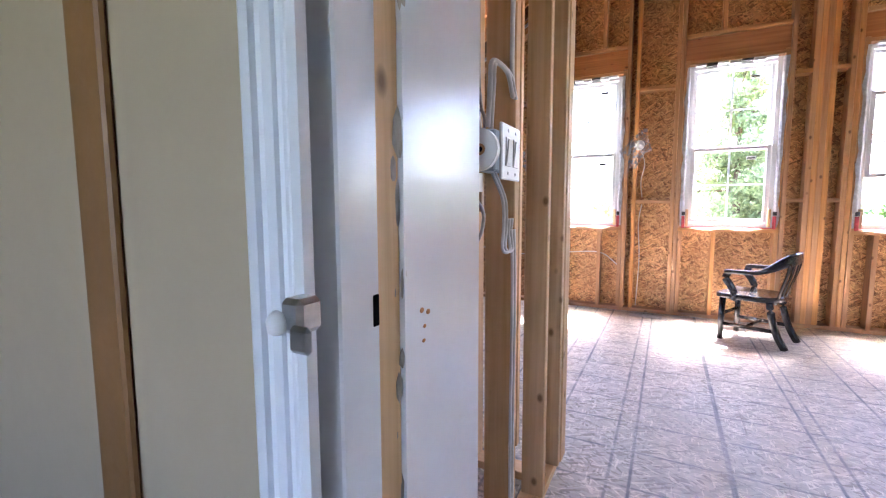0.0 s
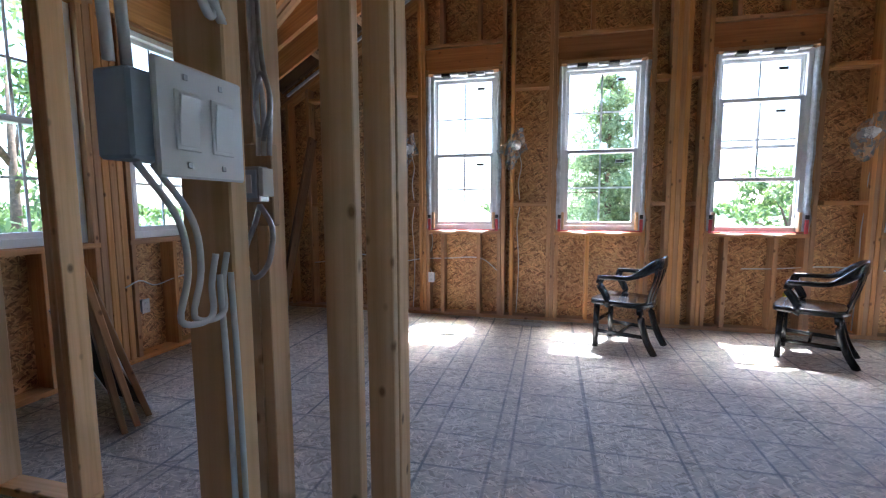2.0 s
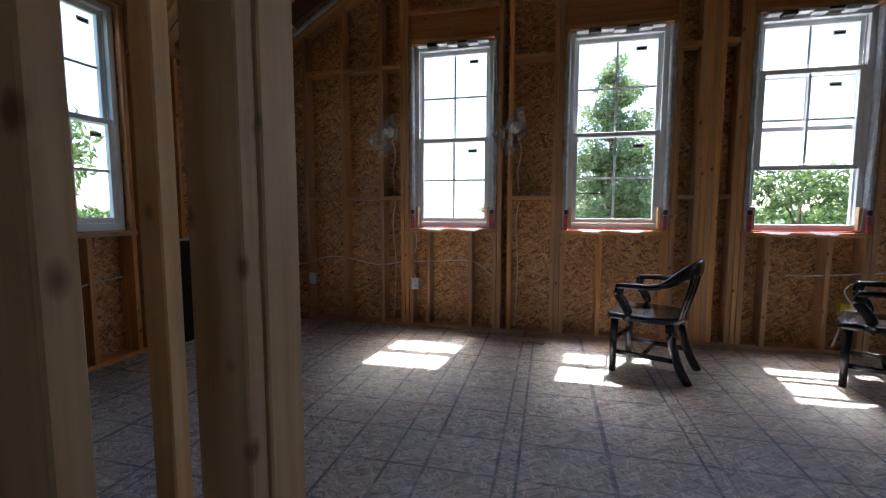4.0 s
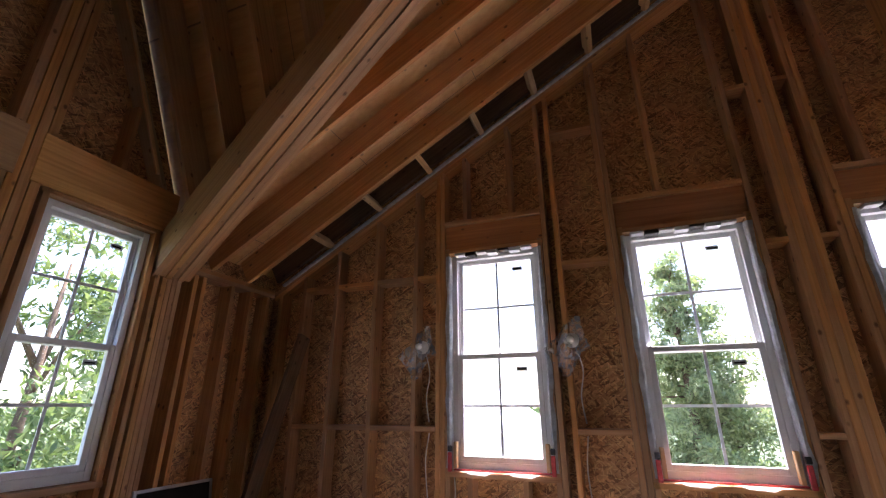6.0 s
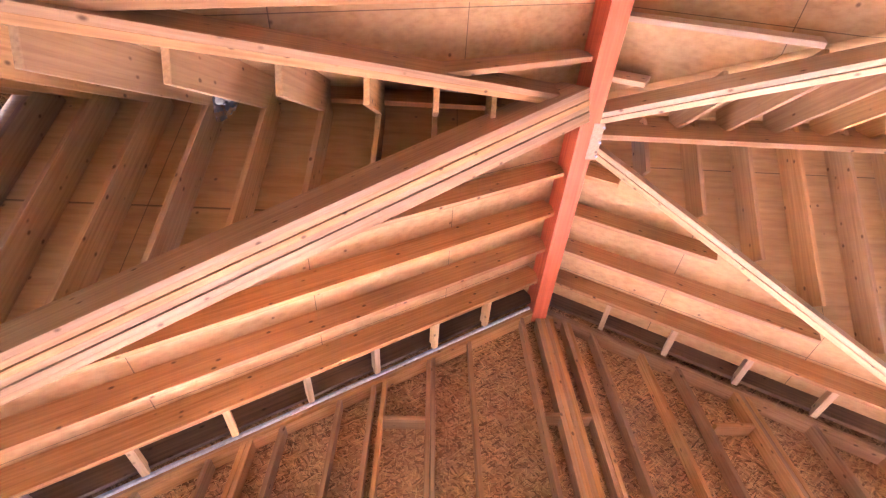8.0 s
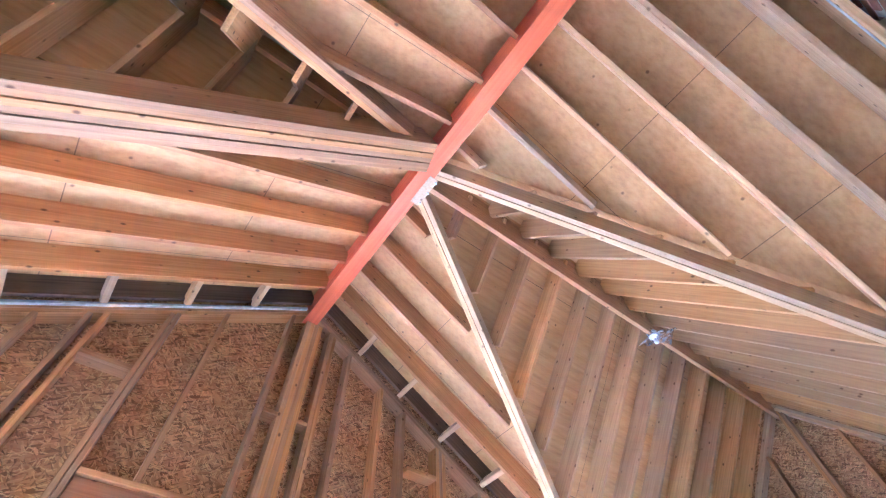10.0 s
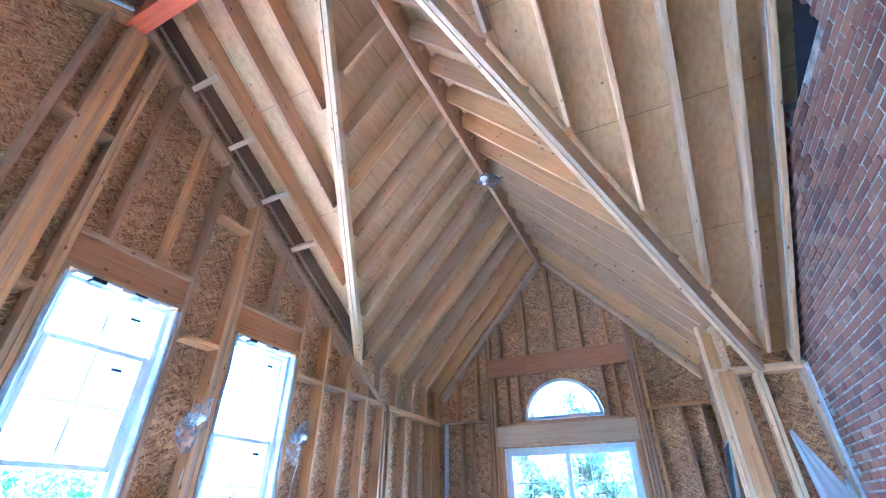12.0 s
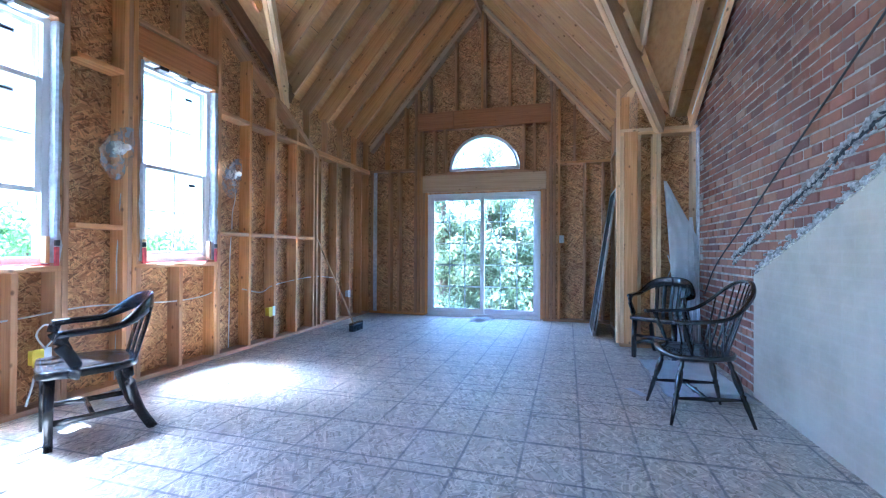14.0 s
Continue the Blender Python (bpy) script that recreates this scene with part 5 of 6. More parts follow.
wire_runs = [
    [(-2.3, 0.55), (-1.95, 0.60), (-1.75, 0.66), (-1.55, 0.66), (-1.2, 0.60), (-0.9, 0.64)],
    [(-0.85, 0.64), (-0.6, 0.65), (-0.25, 0.66), (-0.05, 0.52)],
    [(2.3, 0.62), (2.6, 0.63), (3.0, 0.66), (3.4, 0.64), (3.8, 0.62), (4.1, 0.64), (4.3, 0.7)],
    [(4.6, 0.66), (4.9, 0.6), (5.1, 0.66), (5.5, 0.70), (6.0, 0.72), (6.5, 0.68)],
]
for run in wire_runs:
    cable("wall_cable", [(x, YN + 0.03, z) for x, z in run], 0.006, CABLE, "white cable threaded through the studs")
cable("wall_cable", [(-0.80, YN + 0.02, 0.48), (-0.86, YN + 0.04, 0.62), (-0.80, YN + 0.05, 0.80), (-0.83, YN + 0.06, 1.05)], 0.005, CABLE, "white cable above an outlet")
cable("wall_cable", [(2.72, YN - 0.03, 0.42), (2.66, YN - 0.05, 0.52), (2.72, YN - 0.04, 0.58), (2.78, YN - 0.03, 0.5), (2.72, YN - 0.04, 0.43)], 0.006, CABLE, "coiled white cable end at a box")
cable("wall_cable", [(2.68, YN - 0.03, 0.32), (2.64, YN - 0.05, 0.2), (2.6, YN - 0.06, 0.08)], 0.007, CABLE, "white cable end hanging from a box")
cable("wall_cable", [(XW + 0.02, 3.8, 0.62), (XW + 0.05, 3.9, 0.66), (XW + 0.03, 4.05, 0.6), (XW - 0.02, 4.3, 0.62), (XW + 0.02, 4.5, 0.64)], 0.006, CABLE, "white cable threaded through the gable studs")
cable("wall_cable", [(XS - 0.02, 1.5, 1.05), (XS - 0.03, 1.47, 0.9), (XS - 0.02, 1.55, 0.75), (XS - 0.04, 1.75, 0.7)], 0.006, CABLE, "white cable drooping from the stub wall")
cable("roof_cable", [(5.9, 1.288, 2.57), (5.4, 1.288, 2.87), (4.6, 1.288, 3.34), (4.0, 1.288, 3.72), (3.3, 1.288, 4.13), (2.6, 1.288, 4.54)], 0.006, CABLE, "white cable stapled along a rafter")

# ---------------------------------------------------------------- switches and cables on the partition
switch = thing("switch_plate", "white two-gang rocker switch on a metal box", "light switch", at=pose(0.060, 1.711, 1.345, 0, 0, 90))
part("box", box_bm(-0.10, 0.0, 0.012, 0.065, -0.052, 0.052, 0.004), BLUE_BOX, switch, "grey metal box with knockouts")
part("cover", box_bm(-0.075, 0.075, 0.002, 0.011, -0.072, 0.072, 0.003), PLASTIC, switch)
for x in (-0.03, 0.03):
    part("rocker_bezel", box_bm(x - 0.02, x + 0.02, -0.001, 0.002, -0.037, 0.037, 0.001), PLASTIC, switch)
    bm = box_bm(x - 0.016, x + 0.016, -0.004, -0.001, -0.032, 0.032, 0.001)
    bmesh.ops.rotate(bm, verts=bm.verts[:], cent=(x, 0, 0), matrix=Matrix.Rotation(radians(5), 3, "X"))
    part("rocker", bm, PLASTIC, switch)
    for z in (-0.055, 0.055):
        part("screw", box_bm(x - 0.004, x + 0.004, 0.0, 0.002, z - 0.004, z + 0.004, 0.001), STEEL, switch)
for n, dx in enumerate((-0.034, -0.012)):
    cable("switch_cable", [(0.030, 1.64 + dx, 1.40), (0.040, 1.63 + dx, 1.50), (0.035, 1.66 + dx, 1.565), (0.050, 1.73 + dx, 1.55), (0.050, 1.775 + dx, 1.50), (0.045, 1.745, 1.60), (0.050, 1.742 + 0.01 * n, 2.1), (0.050, 1.742, 2.6)], 0.0065, CABLE, "grey cable bent above the switch box")
    cable("switch_cable", [(0.035, 1.66 + dx, 1.29), (0.050, 1.70 + dx, 1.22), (0.050, 1.71 + dx, 1.15), (0.055, 1.69 + dx, 1.09), (0.060, 1.735 + dx, 1.085), (0.050, 1.75 + dx, 1.13), (0.050, 1.76 + dx, 1.17)], 0.0045, CABLE, "looped grey cable below the switch box")
    cable("switch_cable", [(0.055, 1.76 + dx, 1.14), (0.060, 1.76 + dx, 0.95), (0.055, 1.77 + dx, 0.5), (0.060, 1.77 + dx, 0.05)], 0.0045, CABLE, "grey cable stapled down the stud")
part("staple", box_bm(0.03, 0.045, 1.745, 1.80, 1.13, 1.145, 0.003), STEEL, switch)

single = thing("switch_box", "small metal switch box with a bare opening", "light switch", at=pose(-0.325, 2.33, 1.30))
part("backing_block", box_bm(-0.055, 0.045, 0.0, 0.03, -0.12, 0.12, 0.003), LUMBER_PALE, single)
part("box", box_bm(-0.035, 0.035, -0.045, 0.0, -0.05, 0.05, 0.003), STEEL, single)
part("plate", box_bm(-0.028, 0.028, -0.049, -0.0455, -0.04, 0.04, 0.001), BLUE_BOX, single)
part("toggle", box_bm(-0.014, 0.014, -0.053, -0.0495, -0.026, 0.026, 0.001), PLASTIC, single)
part("strap", box_bm(0.036, 0.05, -0.05, 0.0, -0.035, 0.045, 0.002), PLASTIC, single)
for n in range(3):
    cable("conduit", [(-0.300 + 0.018 * n, 2.30, 1.38), (-0.290 + 0.02 * n, 2.29, 1.5 + 0.02 * n), (-0.310 + 0.014 * n, 2.30, 1.75), (-0.315 + 0.014 * n, 2.31, 2.6)], 0.007, STEEL if n == 2 else CABLE, "flexible metal conduit up the stud" if n == 2 else "pale cable running up the stud")
cable("conduit", [(-0.295, 2.29, 1.24), (-0.250, 2.28, 1.17), (-0.270, 2.28, 1.07), (-0.330, 2.29, 1.03), (-0.360, 2.30, 1.10), (-0.320, 2.30, 1.19), (-0.295, 2.29, 1.24)], 0.008, STEEL, "loop of flexible metal conduit")
cable("conduit", [(-0.275, 2.29, 1.42), (-0.240, 2.28, 1.52), (-0.265, 2.28, 1.60), (-0.295, 2.29, 1.52), (-0.285, 2.29, 1.43)], 0.007, STEEL, "loop of flexible metal conduit")

# ---------------------------------------------------------------- loose things


def insect_screen(m, w, h, label):
    """Framed insect screen, standing along local x, upright in z."""
    s = thing("window_screen", label, "screen", "insect screens", at=m)
    f = 0.022
    part("rail", box_bm(0, f, -0.008, 0.008, 0, h, 0.002), ALU, s)
    part("rail", box_bm(w - f, w, -0.008, 0.008, 0, h, 0.002), ALU, s)
    part("rail", box_bm(f, w - f, -0.008, 0.008, 0, f, 0.002), ALU, s)
    part("rail", box_bm(f, w - f, -0.008, 0.008, h - f, h, 0.002), ALU, s)
    part("mesh", box_bm(f, w - f, -0.002, 0.002, f, h - f), SCREEN, s)
    return s


insect_screen(pose(-2.51, 4.86, 0.0, 0, 0, 90) @ pose(0, 0, 0, -9, 0, 0), 0.63, 0.90, "black framed insect screen leaning on the gable wall")
insect_screen(pose(-2.33, 3.37, 0.0, 0, 0, -14) @ pose(0, 0, 0, 23, 0, 0), 0.50, 0.68, "small dark insect screen leaning on loose boards")
insect_screen(pose(6.60, 2.26, 0.0) @ pose(0, 0, 0, 8.5, 0, 0), 0.78, 1.92, "tall dark insect screen leaning on the wing wall")
insect_screen(pose(6.66, 2.22, 0.0) @ pose(0, 0, 0, 7.5, 0, 0), 0.78, 1.86, "tall dark insect screen leaning behind another")

leaning_board = bar(None, "leaning_board", (-2.42, 5.42, 0.018), (-2.22, 5.875, 2.02), 0.038, 0.14, (1, 0, 0), LUMBER_DARK)
tagged(leaning_board, "weathered brown board leaning in the corner", "board")
for n, (x, y, w, tilt, mat, lab) in enumerate(((-1.79, 3.02, 0.14, 0.42, LUMBER_DARK, "dark brown board leaning on a stud"), (-1.82, 3.12, 0.18, 0.40, LUMBER, "spruce board leaning on a stud"), (-1.84, 3.22, 0.12, 0.38, LUMBER_DARK, "dark brown board leaning on a stud"))):
    tagged(bar(None, "leaning_board", (x, y, 0.01), (x + 0.34, y - 0.42 - 0.05 * n, 1.08 - 0.1 * n), 0.03, w, (0.5, 1, 0), mat), lab, "board", "leaning boards")

vent = thing("floor_register", "flat grey metal floor register", "vent", at=pose(0.27, 5.72, 0.0, 0, 0, -6))
part("frame", box_bm(-0.16, 0.16, -0.06, 0.06, 0.0, 0.012, 0.003), STEEL, vent)
part("slot_panel", box_bm(-0.14, 0.14, -0.045, 0.045, 0.012, 0.016, 0.001), ALU, vent)
for i in range(9):
    part("slat", box_bm(-0.13 + i * 0.03, -0.118 + i * 0.03, -0.04, 0.04, 0.0165, 0.02), STEEL, vent)

broom = thing("broom", "push broom with dark bristles leaning on the stud wall", "broom")
part("handle", tube_bm([(6.02, 5.36, 0.10), (5.95, 5.88, 1.24)], 0.011, 8), LUMBER_PALE, broom)
part("head", box_bm(5.90, 6.20, 5.30, 5.37, 0.075, 0.11, 0.008), LACQUER, broom)
bm = bmesh.new()
rnd = random.Random(5)
for i in range(26):
    x = 5.905 + i * 0.0112
    for y in (5.305, 5.325, 5.345):
        dx, dy = rnd.uniform(-0.01, 0.01), rnd.uniform(-0.016, 0.01)
        prism_bm([(x, y, 0.078), (x + 0.010, y, 0.078), (x + 0.010, y + 0.016, 0.078), (x, y + 0.016, 0.078)], (dx, dy, -0.076), bm)
part("bristles", bm, BRISTLE, broom)


def rumpled(name, w, d, base, amp, seed, material, m, label, category, thick=0.004):
    """A soft sheet lying with folds."""
    rnd = random.Random(seed)
    bm = bmesh.new()
    nx, ny = 26, 20
    off = Vector((rnd.uniform(0, 50), rnd.uniform(0, 50), 0))
    grid = []
    for i in range(nx + 1):
        col = []
        for j in range(ny + 1):
            x, y = w * i / nx, d * j / ny
            fold = noise.noise(Vector((x * 6, y * 3.2, 0)) + off) * 0.7 + noise.noise(Vector((x * 15, y * 11, 3)) + off) * 0.3
            edge = noise.noise(Vector((x * 4, y * 4, 9)) + off) * 0.03
            col.append(bm.verts.new((x + edge, y + edge, base + amp * (fold + 0.75))))
        grid.append(col)
    for a, b in zip(grid, grid[1:]):
        for j in range(ny):
            fc = bm.faces.new((a[j], b[j], b[j + 1], a[j + 1]))
            fc.smooth = True
    bmesh.ops.solidify(bm, geom=bm.faces[:], thickness=-thick)
    ob = part(name, bm, material)
    ob.matrix_basis = m
    return tagged(ob, label, category)


rumpled("foam_sheet", 1.18, 0.60, 0.006, 0.016, 4, SHEET, pose(4.21, 1.26, 0, 0, 0, 1), "pale blue folded foam sheet on the subfloor", "sheet", 0.012)
rumpled("foam_sheet", 1.02, 0.50, 0.035, 0.016, 8, SHEET, pose(4.27, 1.30, 0, 0, 0, 1), "pale blue folded foam sheet on another", "sheet", 0.012)
rumpled("cloth_pad", 0.34, 0.26, 0.004, 0.045, 12, GREY_PAD, pose(7.30, 3.78, 0), "crumpled pale grey cloth by the sliding door", "cloth")
rumpled("paper_scrap", 0.22, 0.10, 0.003, 0.03, 15, GREY_PAD, pose(2.95, 5.58, 0, 0, 0, 10), "crumpled pale scrap below the stud wall", "scrap")
rumpled("cardboard_scrap", 0.20, 0.07, 0.002, 0.016, 17, GREY_PAD, pose(4.22, 2.0, 0, 0, 0, 30), "grey curled cardboard scrap beside the chair", "scrap")
rumpled("plastic_bag", 0.20, 0.16, 0.003, 0.05, 21, PINK, pose(-0.13, 1.98, 0.0), "crumpled pinkish plastic bag beside the partition", "bag")

# sheeting leaning in the corner by the brick
for n, (lo, hi, apex, h, seed) in enumerate(((1.215, 1.455, 1.545, 1.87, 31), (1.22, 1.37, 1.30, 1.46, 33), (1.225, 1.31, 1.26, 1.02, 35))):
    bm = bmesh.new()
    off = Vector((seed, 0, 0))
    cols = []
    for i in range(17):
        col = []
        for j in range(19):
            u, v = i / 16, j / 18
            k = max(0.0, (v - 0.66) / 0.34)
            left, right = hi + (apex - hi) * v ** 1.5, lo + (apex - 0.03 - lo) * k
            y = right + (left - right) * u
            x = XS - 0.15 + 0.12 * v + 0.05 * noise.noise(Vector((u * 4.5, v * 1.3, 0)) + off) * (1 - 0.6 * v) - 0.045 * n
            col.append(bm.verts.new((x, y, 0.004 + h * v)))
        cols.append(col)
    for a, b in zip(cols, cols[1:]):
        for j in range(18):
            fc = bm.faces.new((a[j], b[j], b[j + 1], a[j + 1]))
            fc.smooth = True
    bmesh.ops.solidify(bm, geom=bm.faces[:], thickness=0.005)
    tagged(part("leaning_sheeting", bm, SHEET), "rolled pale plastic sheeting leaning in the brick corner", "sheeting", "sheeting in the corner")

# ---------------------------------------------------------------- marks and fittings on the brick
rnd = random.Random(11)


def ragged_band(name, count, run, wander, sizes, long, thick, material, label):
    """Many small flat lumps strewn along a slanting line on the brick."""
    bm = bmesh.new()
    (xa, za), (xb, zb) = run
    turn = math.atan2(zb - za, xa - xb)
    for i in range(count):
        t = rnd.random()
        off = rnd.gauss(0, wander) + 0.008 * math.sin(17 * t) + 0.005 * math.sin(41 * t)
        r = rnd.uniform(*sizes)
        at = Matrix.Translation((xa + (xb - xa) * t, YB + 0.004, za + (zb - za) * t + off))
        bmesh.ops.create_icosphere(bm, subdivisions=1, radius=1.0, matrix=at @ Matrix.Rotation(turn + rnd.uniform(-0.5, 0.5), 4, "Y") @ Matrix.Diagonal((r * long, thick + r * 0.3, r * 0.7, 1)))
    return part(name, bm, material, brick_wall, label)


ragged_band("mortar_scar", 330, ((4.96, 1.035), (3.01, 1.765)), 0.009, (0.006, 0.016), 2.4, 0.010, SCAR, "lumpy pale mortar scar of an old roof line")
ragged_band("mortar_scar", 200, ((4.96, 0.975), (3.01, 1.705)), 0.010, (0.005, 0.014), 2.2, 0.008, SCAR, "lumpy pale mortar scar of an old roof line")
ragged_band("scar_crack", 150, ((4.94, 1.013), (3.01, 1.735)), 0.007, (0.005, 0.012), 3.0, 0.006, BRISTLE, "dark crack along the old roof line")
ragged_band("lime_edge", 420, ((4.47, plaster_top(4.47) + 0.035), (1.3, plaster_top(1.3) + 0.035)), 0.022, (0.008, 0.024), 1.8, 0.010, SCAR, "ragged grey mortar above the plaster")
ragged_band("lime_edge", 260, ((4.47, plaster_top(4.47) + 0.003), (1.3, plaster_top(1.3) + 0.003)), 0.007, (0.006, 0.013), 2.2, 0.020, LIME, "ragged lime edge along the plaster")
cable("brick_cable", [(5.71, YB + 0.014, 0.66), (5.36, YB + 0.016, 0.96), (4.7, YB + 0.014, 1.30), (4.0, YB + 0.016, 1.67), (3.09, YB + 0.014, 2.14), (2.2, YB + 0.014, 2.62)], 0.0065, BLACK_TAPE, "black cable slanting across the brick wall")
part("corner_strip", box_bm(5.935, 6.02, YB + 0.004, YB + 0.02, 0.0, 2.44, 0.003), WRAP, brick_wall, "pale strip where brick meets the studs")
for i in range(30):
    if i % 6 < 3:
        part("pale_brick", box_bm(5.80 + 0.03 * (i % 2), 5.93, YB + 0.002, YB + 0.008, 0.05 + i * 0.079, 0.115 + i * 0.079, 0.003), MORTAR, brick_wall)
# added near-black box: its colour stands in for shade behind the broken brick
void = thing("void_shade", "near-black box painted as shade behind the broken brick", "void", "", "structure")
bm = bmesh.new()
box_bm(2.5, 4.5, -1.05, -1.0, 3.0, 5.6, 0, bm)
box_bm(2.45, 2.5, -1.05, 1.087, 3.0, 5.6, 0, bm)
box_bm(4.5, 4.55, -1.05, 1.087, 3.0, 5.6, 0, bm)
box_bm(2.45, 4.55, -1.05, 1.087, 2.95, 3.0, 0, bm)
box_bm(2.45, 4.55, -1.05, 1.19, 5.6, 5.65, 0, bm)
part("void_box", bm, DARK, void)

# connectors at the crossing of the ridges
plate = thing("beam_plate", "pale wooden plate bolted under the ridge crossing", "plate", at=pose(RX + 0.06, 3.98, BEAM_Z0 - 0.004))
part("plate", box_bm(-0.03, 0.055, -0.15, 0.15, -0.008, 0.0, 0.002), LUMBER_PALE, plate)
for y in (-0.12, 0.0, 0.12):
    part("bolt", lathe_bm([(0.012, -0.018), (0.012, -0.008)], 6, None, (0.05, y, 0)), STEEL, plate)
hanger = thing("beam_hanger", "shiny galvanised hanger at the ridge crossing", "hanger", at=pose(RX - BEAM_W / 2 - 0.02, 3.78, BEAM_Z0 + 0.02))
part("hanger_body", box_bm(-0.03, 0.02, -0.035, 0.035, 0.0, 0.06, 0.004), STEEL, hanger)
part("hanger_bolt", lathe_bm([(0.02, -0.03), (0.022, -0.01), (0.02, 0.0)], 12, None, (0.0, 0.0, 0)), STEEL, hanger)

# ---------------------------------------------------------------- trees and buildings outside


def leaves(name, centres, per, spread, size, stretch, material, parent, seed, droop=0.0):
    """A crown of many small leaf blades scattered round clump centres, in one mesh."""
    rng = np.random.default_rng(seed)
    verts, faces = [], []
    for cx, cy, cz, r in centres:
        n = int(per * r * r) + 6
        d = rng.normal(size=(n, 3))
        d /= np.linalg.norm(d, axis=1)[:, None] + 1e-6
        pos = np.array((cx, cy, cz)) + d * (r * rng.uniform(0.35, 1.0, n) ** 0.6)[:, None] * np.array((1, 1, spread))
        a = rng.normal(size=(n, 3))
        a[:, 2] -= droop
        a /= np.linalg.norm(a, axis=1)[:, None]
        b = np.cross(a, rng.normal(size=(n, 3)))
        b /= np.linalg.norm(b, axis=1)[:, None] + 1e-6
        s = size * rng.uniform(0.6, 1.3, n)[:, None]
        for p, u, v in zip(pos, a * s * stretch, b * s):
            o = len(verts)
            verts += [tuple(p - u), tuple(p + v * 0.5), tuple(p + u), tuple(p - v * 0.5)]
            faces.append((o, o + 1, o + 2, o + 3))
    me = bpy.data.meshes.new(name)
    me.from_pydata(verts, [], faces)
    me.materials.append(material)
    me.update()
    ob = new(name, me)
    ob.parent = parent
    return ob


GROUND_Z = -3.4


def broad_tree(x, y, height, width, label, seed, per=260, size=0.09, material=None, low=0.25):
    t = thing("broadleaf_tree", label, "tree", at=pose(x, y, GROUND_Z))
    rng = random.Random(seed)
    lean = (rng.uniform(-0.3, 0.3), rng.uniform(-0.3, 0.3))
    part("trunk", tube_bm([(lean[0] * k, lean[1] * k, height * 0.85 * k) for k in (0, 0.3, 0.6, 1)], 0, 8, None, [0.22, 0.17, 0.1, 0.03]), BARK, t)
    clumps = []
    for i in range(54):
        k = rng.uniform(low, 1.0)
        rad = width * (1 - 0.75 * abs(k - 0.5)) * rng.uniform(0.35, 1.0)
        a = rng.uniform(0, 2 * math.pi)
        c = (rad * math.cos(a), rad * math.sin(a), height * k)
        clumps.append((*c, rng.uniform(0.3, 0.62) * width * 0.5))
        if i % 6 == 0:
            part("limb", tube_bm([(lean[0] * k * 0.7, lean[1] * k * 0.7, height * k * 0.7), (c[0] * 0.5, c[1] * 0.5, c[2] * 0.9), c], 0, 6, None, [0.06, 0.04, 0.015]), BARK, t)
    leaves("crown", clumps, per, 0.8, size, 1.6, material or LEAF, t, seed)
    return t


def conifer(x, y, height, width, label, seed, size=0.085, material=None, droop=0.0, per=330):
    t = thing("conifer_tree", label, "tree", at=pose(x, y, GROUND_Z))
    rng = random.Random(seed)
    part("trunk", tube_bm([(0, 0, height * k) for k in (0, 0.4, 0.8, 1)], 0, 8, None, [0.24, 0.16, 0.06, 0.02]), BARK, t)
    clumps = []
    for j in range(150):
        k = 0.10 + 0.88 * rng.random() ** 1.15
        reach = (width * (1 - k) ** 0.65 + 0.1) * rng.uniform(0.5, 1.15)
        a = 2 * math.pi * rng.random()
        rise = rng.uniform(-0.1, 0.9) - droop * reach
        tip = (reach * math.cos(a), reach * math.sin(a), height * k + rise)
        if j % 4 == 0:
            part("limb", tube_bm([(0, 0, height * k), (tip[0] * 0.6, tip[1] * 0.6, height * k + rise * 0.4), tip], 0, 5, None, [0.035, 0.022, 0.008]), BARK, t)
        for f in (0.3, 0.55, 0.8, 1.0):
            clumps.append((tip[0] * f + rng.uniform(-0.1, 0.1), tip[1] * f + rng.uniform(-0.1, 0.1), height * k + rise * f, (0.2 + 0.3 * (1 - k)) * rng.uniform(0.7, 1.2)))
    leaves("crown", clumps, per, 1.0, size, 1.9, material or NEEDLE, t, seed, droop * 2)
    return t


conifer(2.45, 18.0, 9.2, 3.1, "tall soft green pine outside the north windows", 2, 0.055, per=620, droop=0.1)
broad_tree(-1.9, 27.5, 5.1, 1.7, "dark green round tree by the field", 3)
broad_tree(9.6, 21.0, 5.9, 2.4, "dense green tree outside the north windows", 4)
broad_tree(12.6, 23.5, 5.4, 2.4, "dense green tree outside the north windows", 9)
broad_tree(16.0, 19.0, 5.2, 2.4, "green tree in the garden", 11)
broad_tree(-12.0, 8.8, 9.6, 2.6, "leafy green tree outside the gable window", 5, 300, 0.085)
broad_tree(-17.0, 4.5, 6.0, 3.0, "leafy green tree outside the gable window", 6, 220, 0.10)
broad_tree(-13.5, 14.0, 3.8, 2.0, "low green bush beside the field", 7, 220, 0.10)
broad_tree(-16.0, 11.0, 3.9, 2.4, "low green bush beside the field", 13, 220, 0.10)
conifer(15.5, 6.8, 9.0, 2.4, "drooping pale green spruce outside the sliding door", 8, 0.055, DROOP, 0.35, 330)
conifer(16.6, 3.6, 9.6, 2.6, "drooping pale green spruce outside the sliding door", 10, 0.055, DROOP, 0.35, 330)
conifer(15.8, 5.2, 8.2, 2.5, "drooping pale green spruce outside the sliding door", 18, 0.055, DROOP, 0.35, 330)
conifer(19.5, 9.5, 8.5, 2.6, "green spruce behind others", 14, 0.12, DROOP, 0.3, 90)
conifer(20.0, 0.6, 8.5, 2.6, "green spruce behind others", 16, 0.12, DROOP, 0.3, 90)

# far hedge line along the horizon
rng = np.random.default_rng(21)
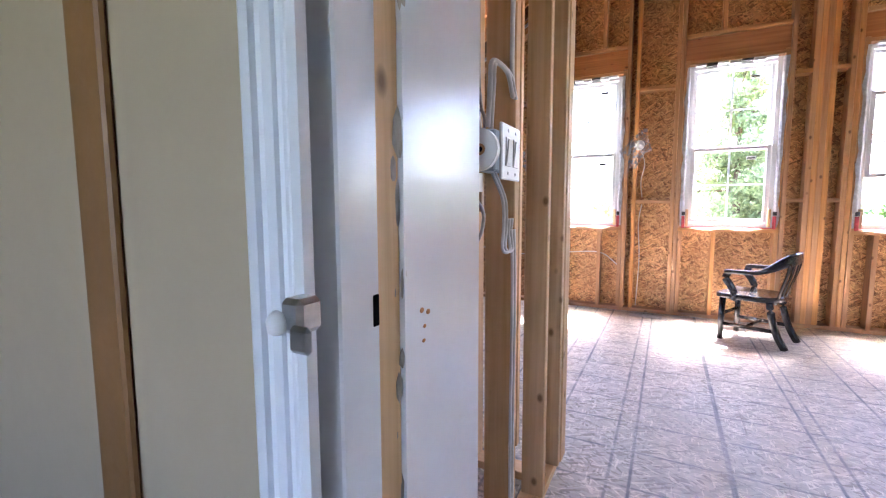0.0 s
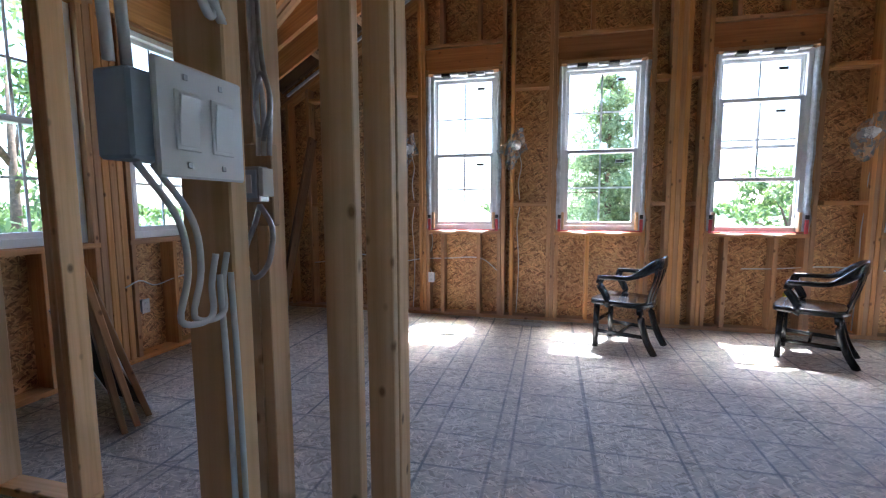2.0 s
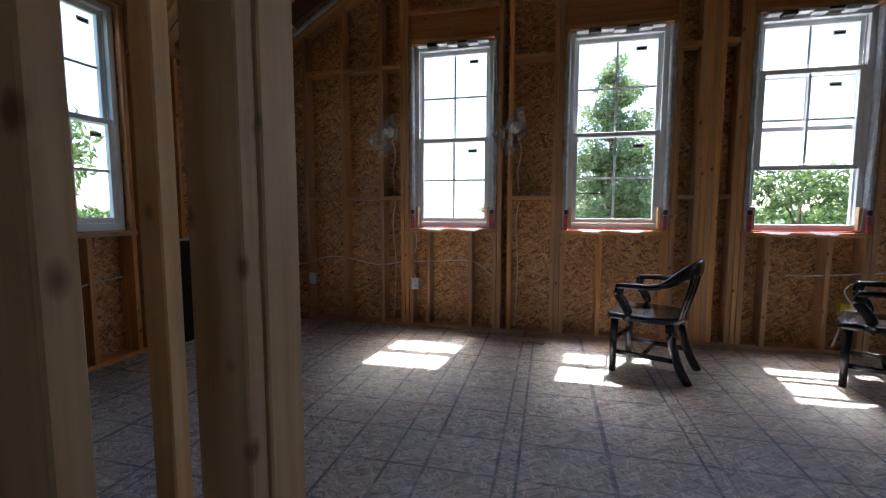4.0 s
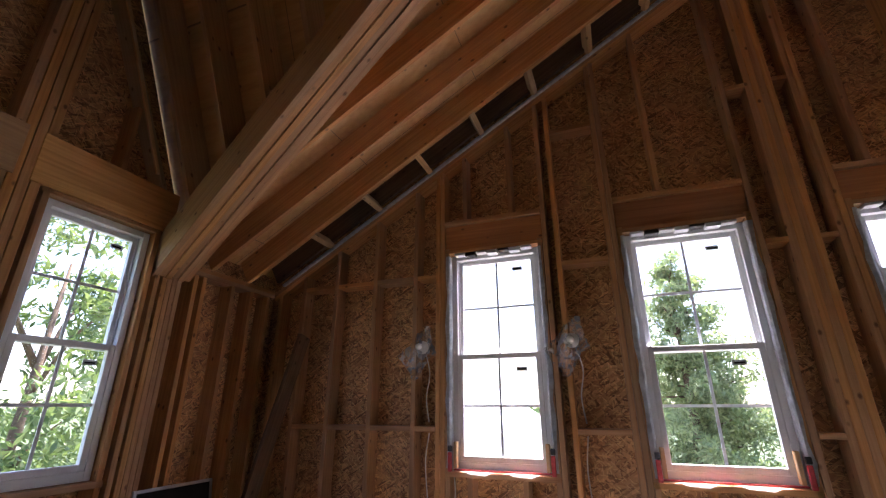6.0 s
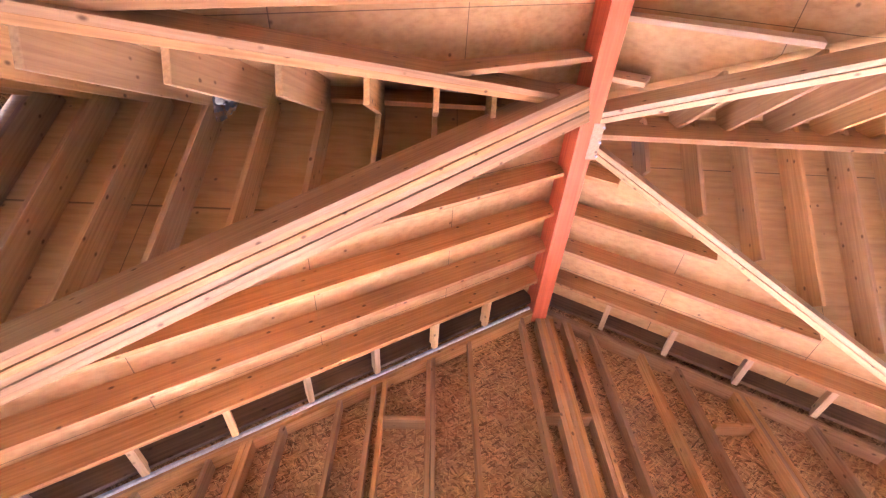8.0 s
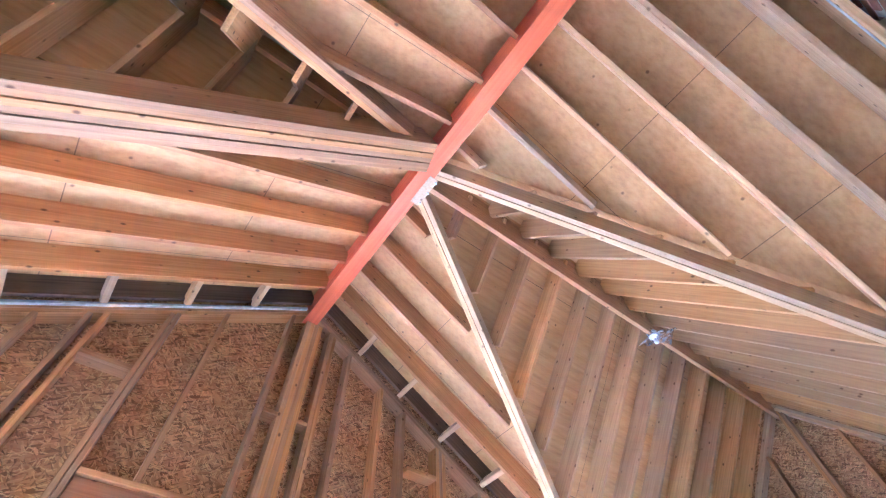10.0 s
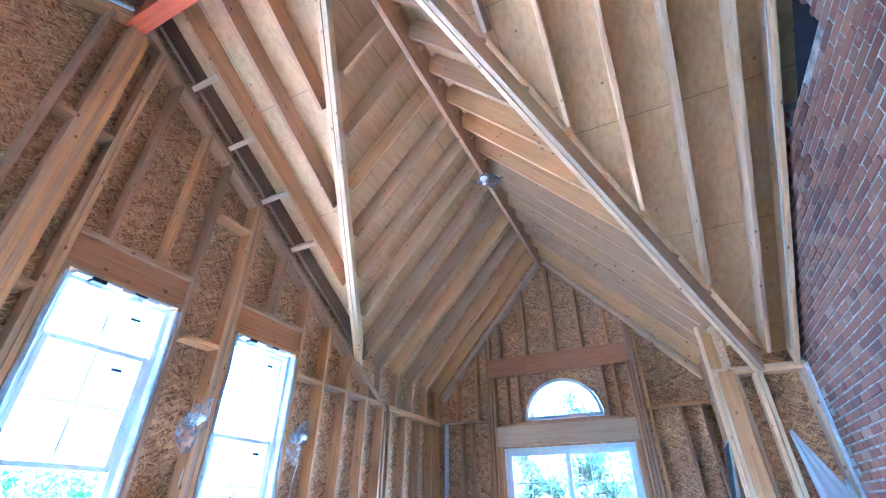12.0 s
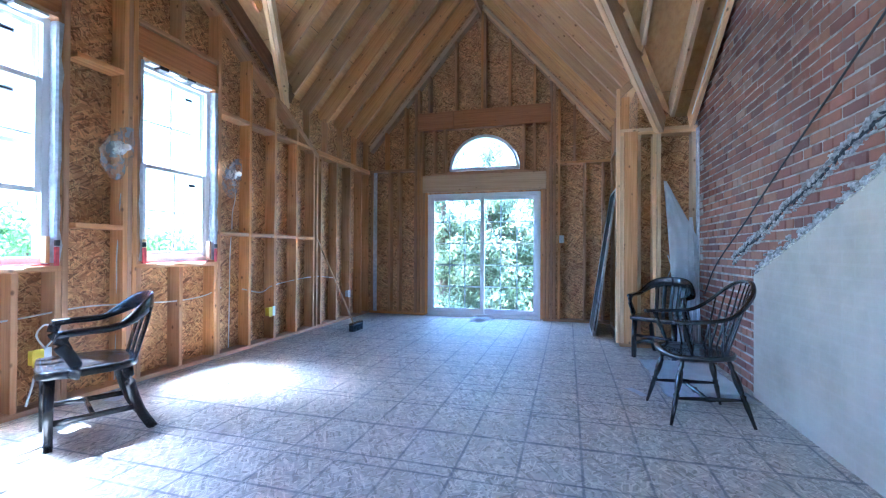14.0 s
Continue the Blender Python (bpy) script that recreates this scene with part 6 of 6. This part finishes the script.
hedge = tagged(new("far_trees"), "distant line of dark green trees", "trees", "", "stuff")
clumps = []
for i in range(150):
    a = -0.6 + 4.4 * i / 150
    d = 190 + 40 * math.sin(i * 1.7)
    clumps.append((d * math.cos(a), d * math.sin(a), GROUND_Z + 2.0 + rng.uniform(0, 1.6), 2.6 + rng.uniform(0, 1.4)))
leaves("far_crowns", clumps, 9, 0.8, 0.9, 1.3, LEAF, hedge, 22)


def neighbour(name, x0, x1, y0, y1, eave, ridge, label, along="y"):
    """A plain gabled building with its own walls, roof and a few windows."""
    h = thing(name, label, "house")
    xm, ym = (x0 + x1) / 2, (y0 + y1) / 2
    wall = part("wall", box_bm(x0, x1, y0, y1, GROUND_Z, eave), SIDING, h)
    bm = bmesh.new()
    if along == "y":
        for s, xe in ((-1, x0 - 0.3), (1, x1 + 0.3)):
            prism_bm([(xe, y0 - 0.3, eave - 0.12), (xe, y1 + 0.3, eave - 0.12), (xm, y1 + 0.3, ridge), (xm, y0 - 0.3, ridge)], (0, 0, 0.08), bm)
        part("gable", prism_bm([(x0, y0, eave), (x1, y0, eave), (xm, y0, ridge - 0.05)], (0, 0.05, 0)), SIDING, h)
        part("gable", prism_bm([(x0, y1, eave), (x1, y1, eave), (xm, y1, ridge - 0.05)], (0, -0.05, 0)), SIDING, h)
    part("roof", bm, SIDING, h, "pale metal roof")
    for k in (0.3, 0.7):
        x = x0 + (x1 - x0) * k
        w = new("window")
        w.parent = h
        part("frame", box_bm(x - 0.45, x + 0.45, y0 - 0.06, y0 - 0.002, eave - 1.9, eave - 0.6, 0.01), VINYL, w)
        part("pane", box_bm(x - 0.38, x + 0.38, y0 - 0.075, y0 - 0.062, eave - 1.83, eave - 0.67), DARK, w)
    return h


neighbour("pale_barn", -8.3, -1.5, 15.0, 24.0, -0.1, 2.2, "low barn with a pale metal roof")

# ---------------------------------------------------------------- bricks
brick_meshes = {}
for cx, cz, w in near:
    if w not in brick_meshes:
        me = bpy.data.meshes.new("brick")
        bm = box_bm(-w / 2, w / 2, -0.02, 0.006, -BH / 2, BH / 2, 0.004)
        bm.to_mesh(me)
        bm.free()
        me.materials.append(BRICK)
        brick_meshes[w] = me
    ob = new("brick", brick_meshes[w])
    ob.parent = brick_wall
    ob.matrix_basis = pose(cx + rnd.uniform(-0.003, 0.003), YB - 0.004 + rnd.uniform(-0.004, 0.004), cz + rnd.uniform(-0.002, 0.002), 0, rnd.uniform(-0.6, 0.6), 0)
verts, faces = [], []
for cx, cz, w in rest:
    o, d = len(verts), rnd.uniform(-0.004, 0.004)
    e = 0.004
    for x, y, zz in ((-w / 2, -0.02, -BH / 2), (w / 2, -0.02, -BH / 2), (w / 2, -0.02, BH / 2), (-w / 2, -0.02, BH / 2), (-w / 2 + e, 0.006, -BH / 2 + e), (w / 2 - e, 0.006, -BH / 2 + e), (w / 2 - e, 0.006, BH / 2 - e), (-w / 2 + e, 0.006, BH / 2 - e)):
        verts.append((cx + x, YB - 0.004 + y + d, cz + zz))
    faces += [(o + 7, o + 6, o + 5, o + 4), (o, o + 4, o + 5, o + 1), (o + 1, o + 5, o + 6, o + 2), (o + 2, o + 6, o + 7, o + 3), (o + 3, o + 7, o + 4, o)]
me = bpy.data.meshes.new("brickwork")
me.from_pydata(verts, [], faces)
me.materials.append(BRICK)
me.update()
far_bricks = new("brickwork", me)
far_bricks.parent = brick_wall
far_bricks["kind"] = "stuff"
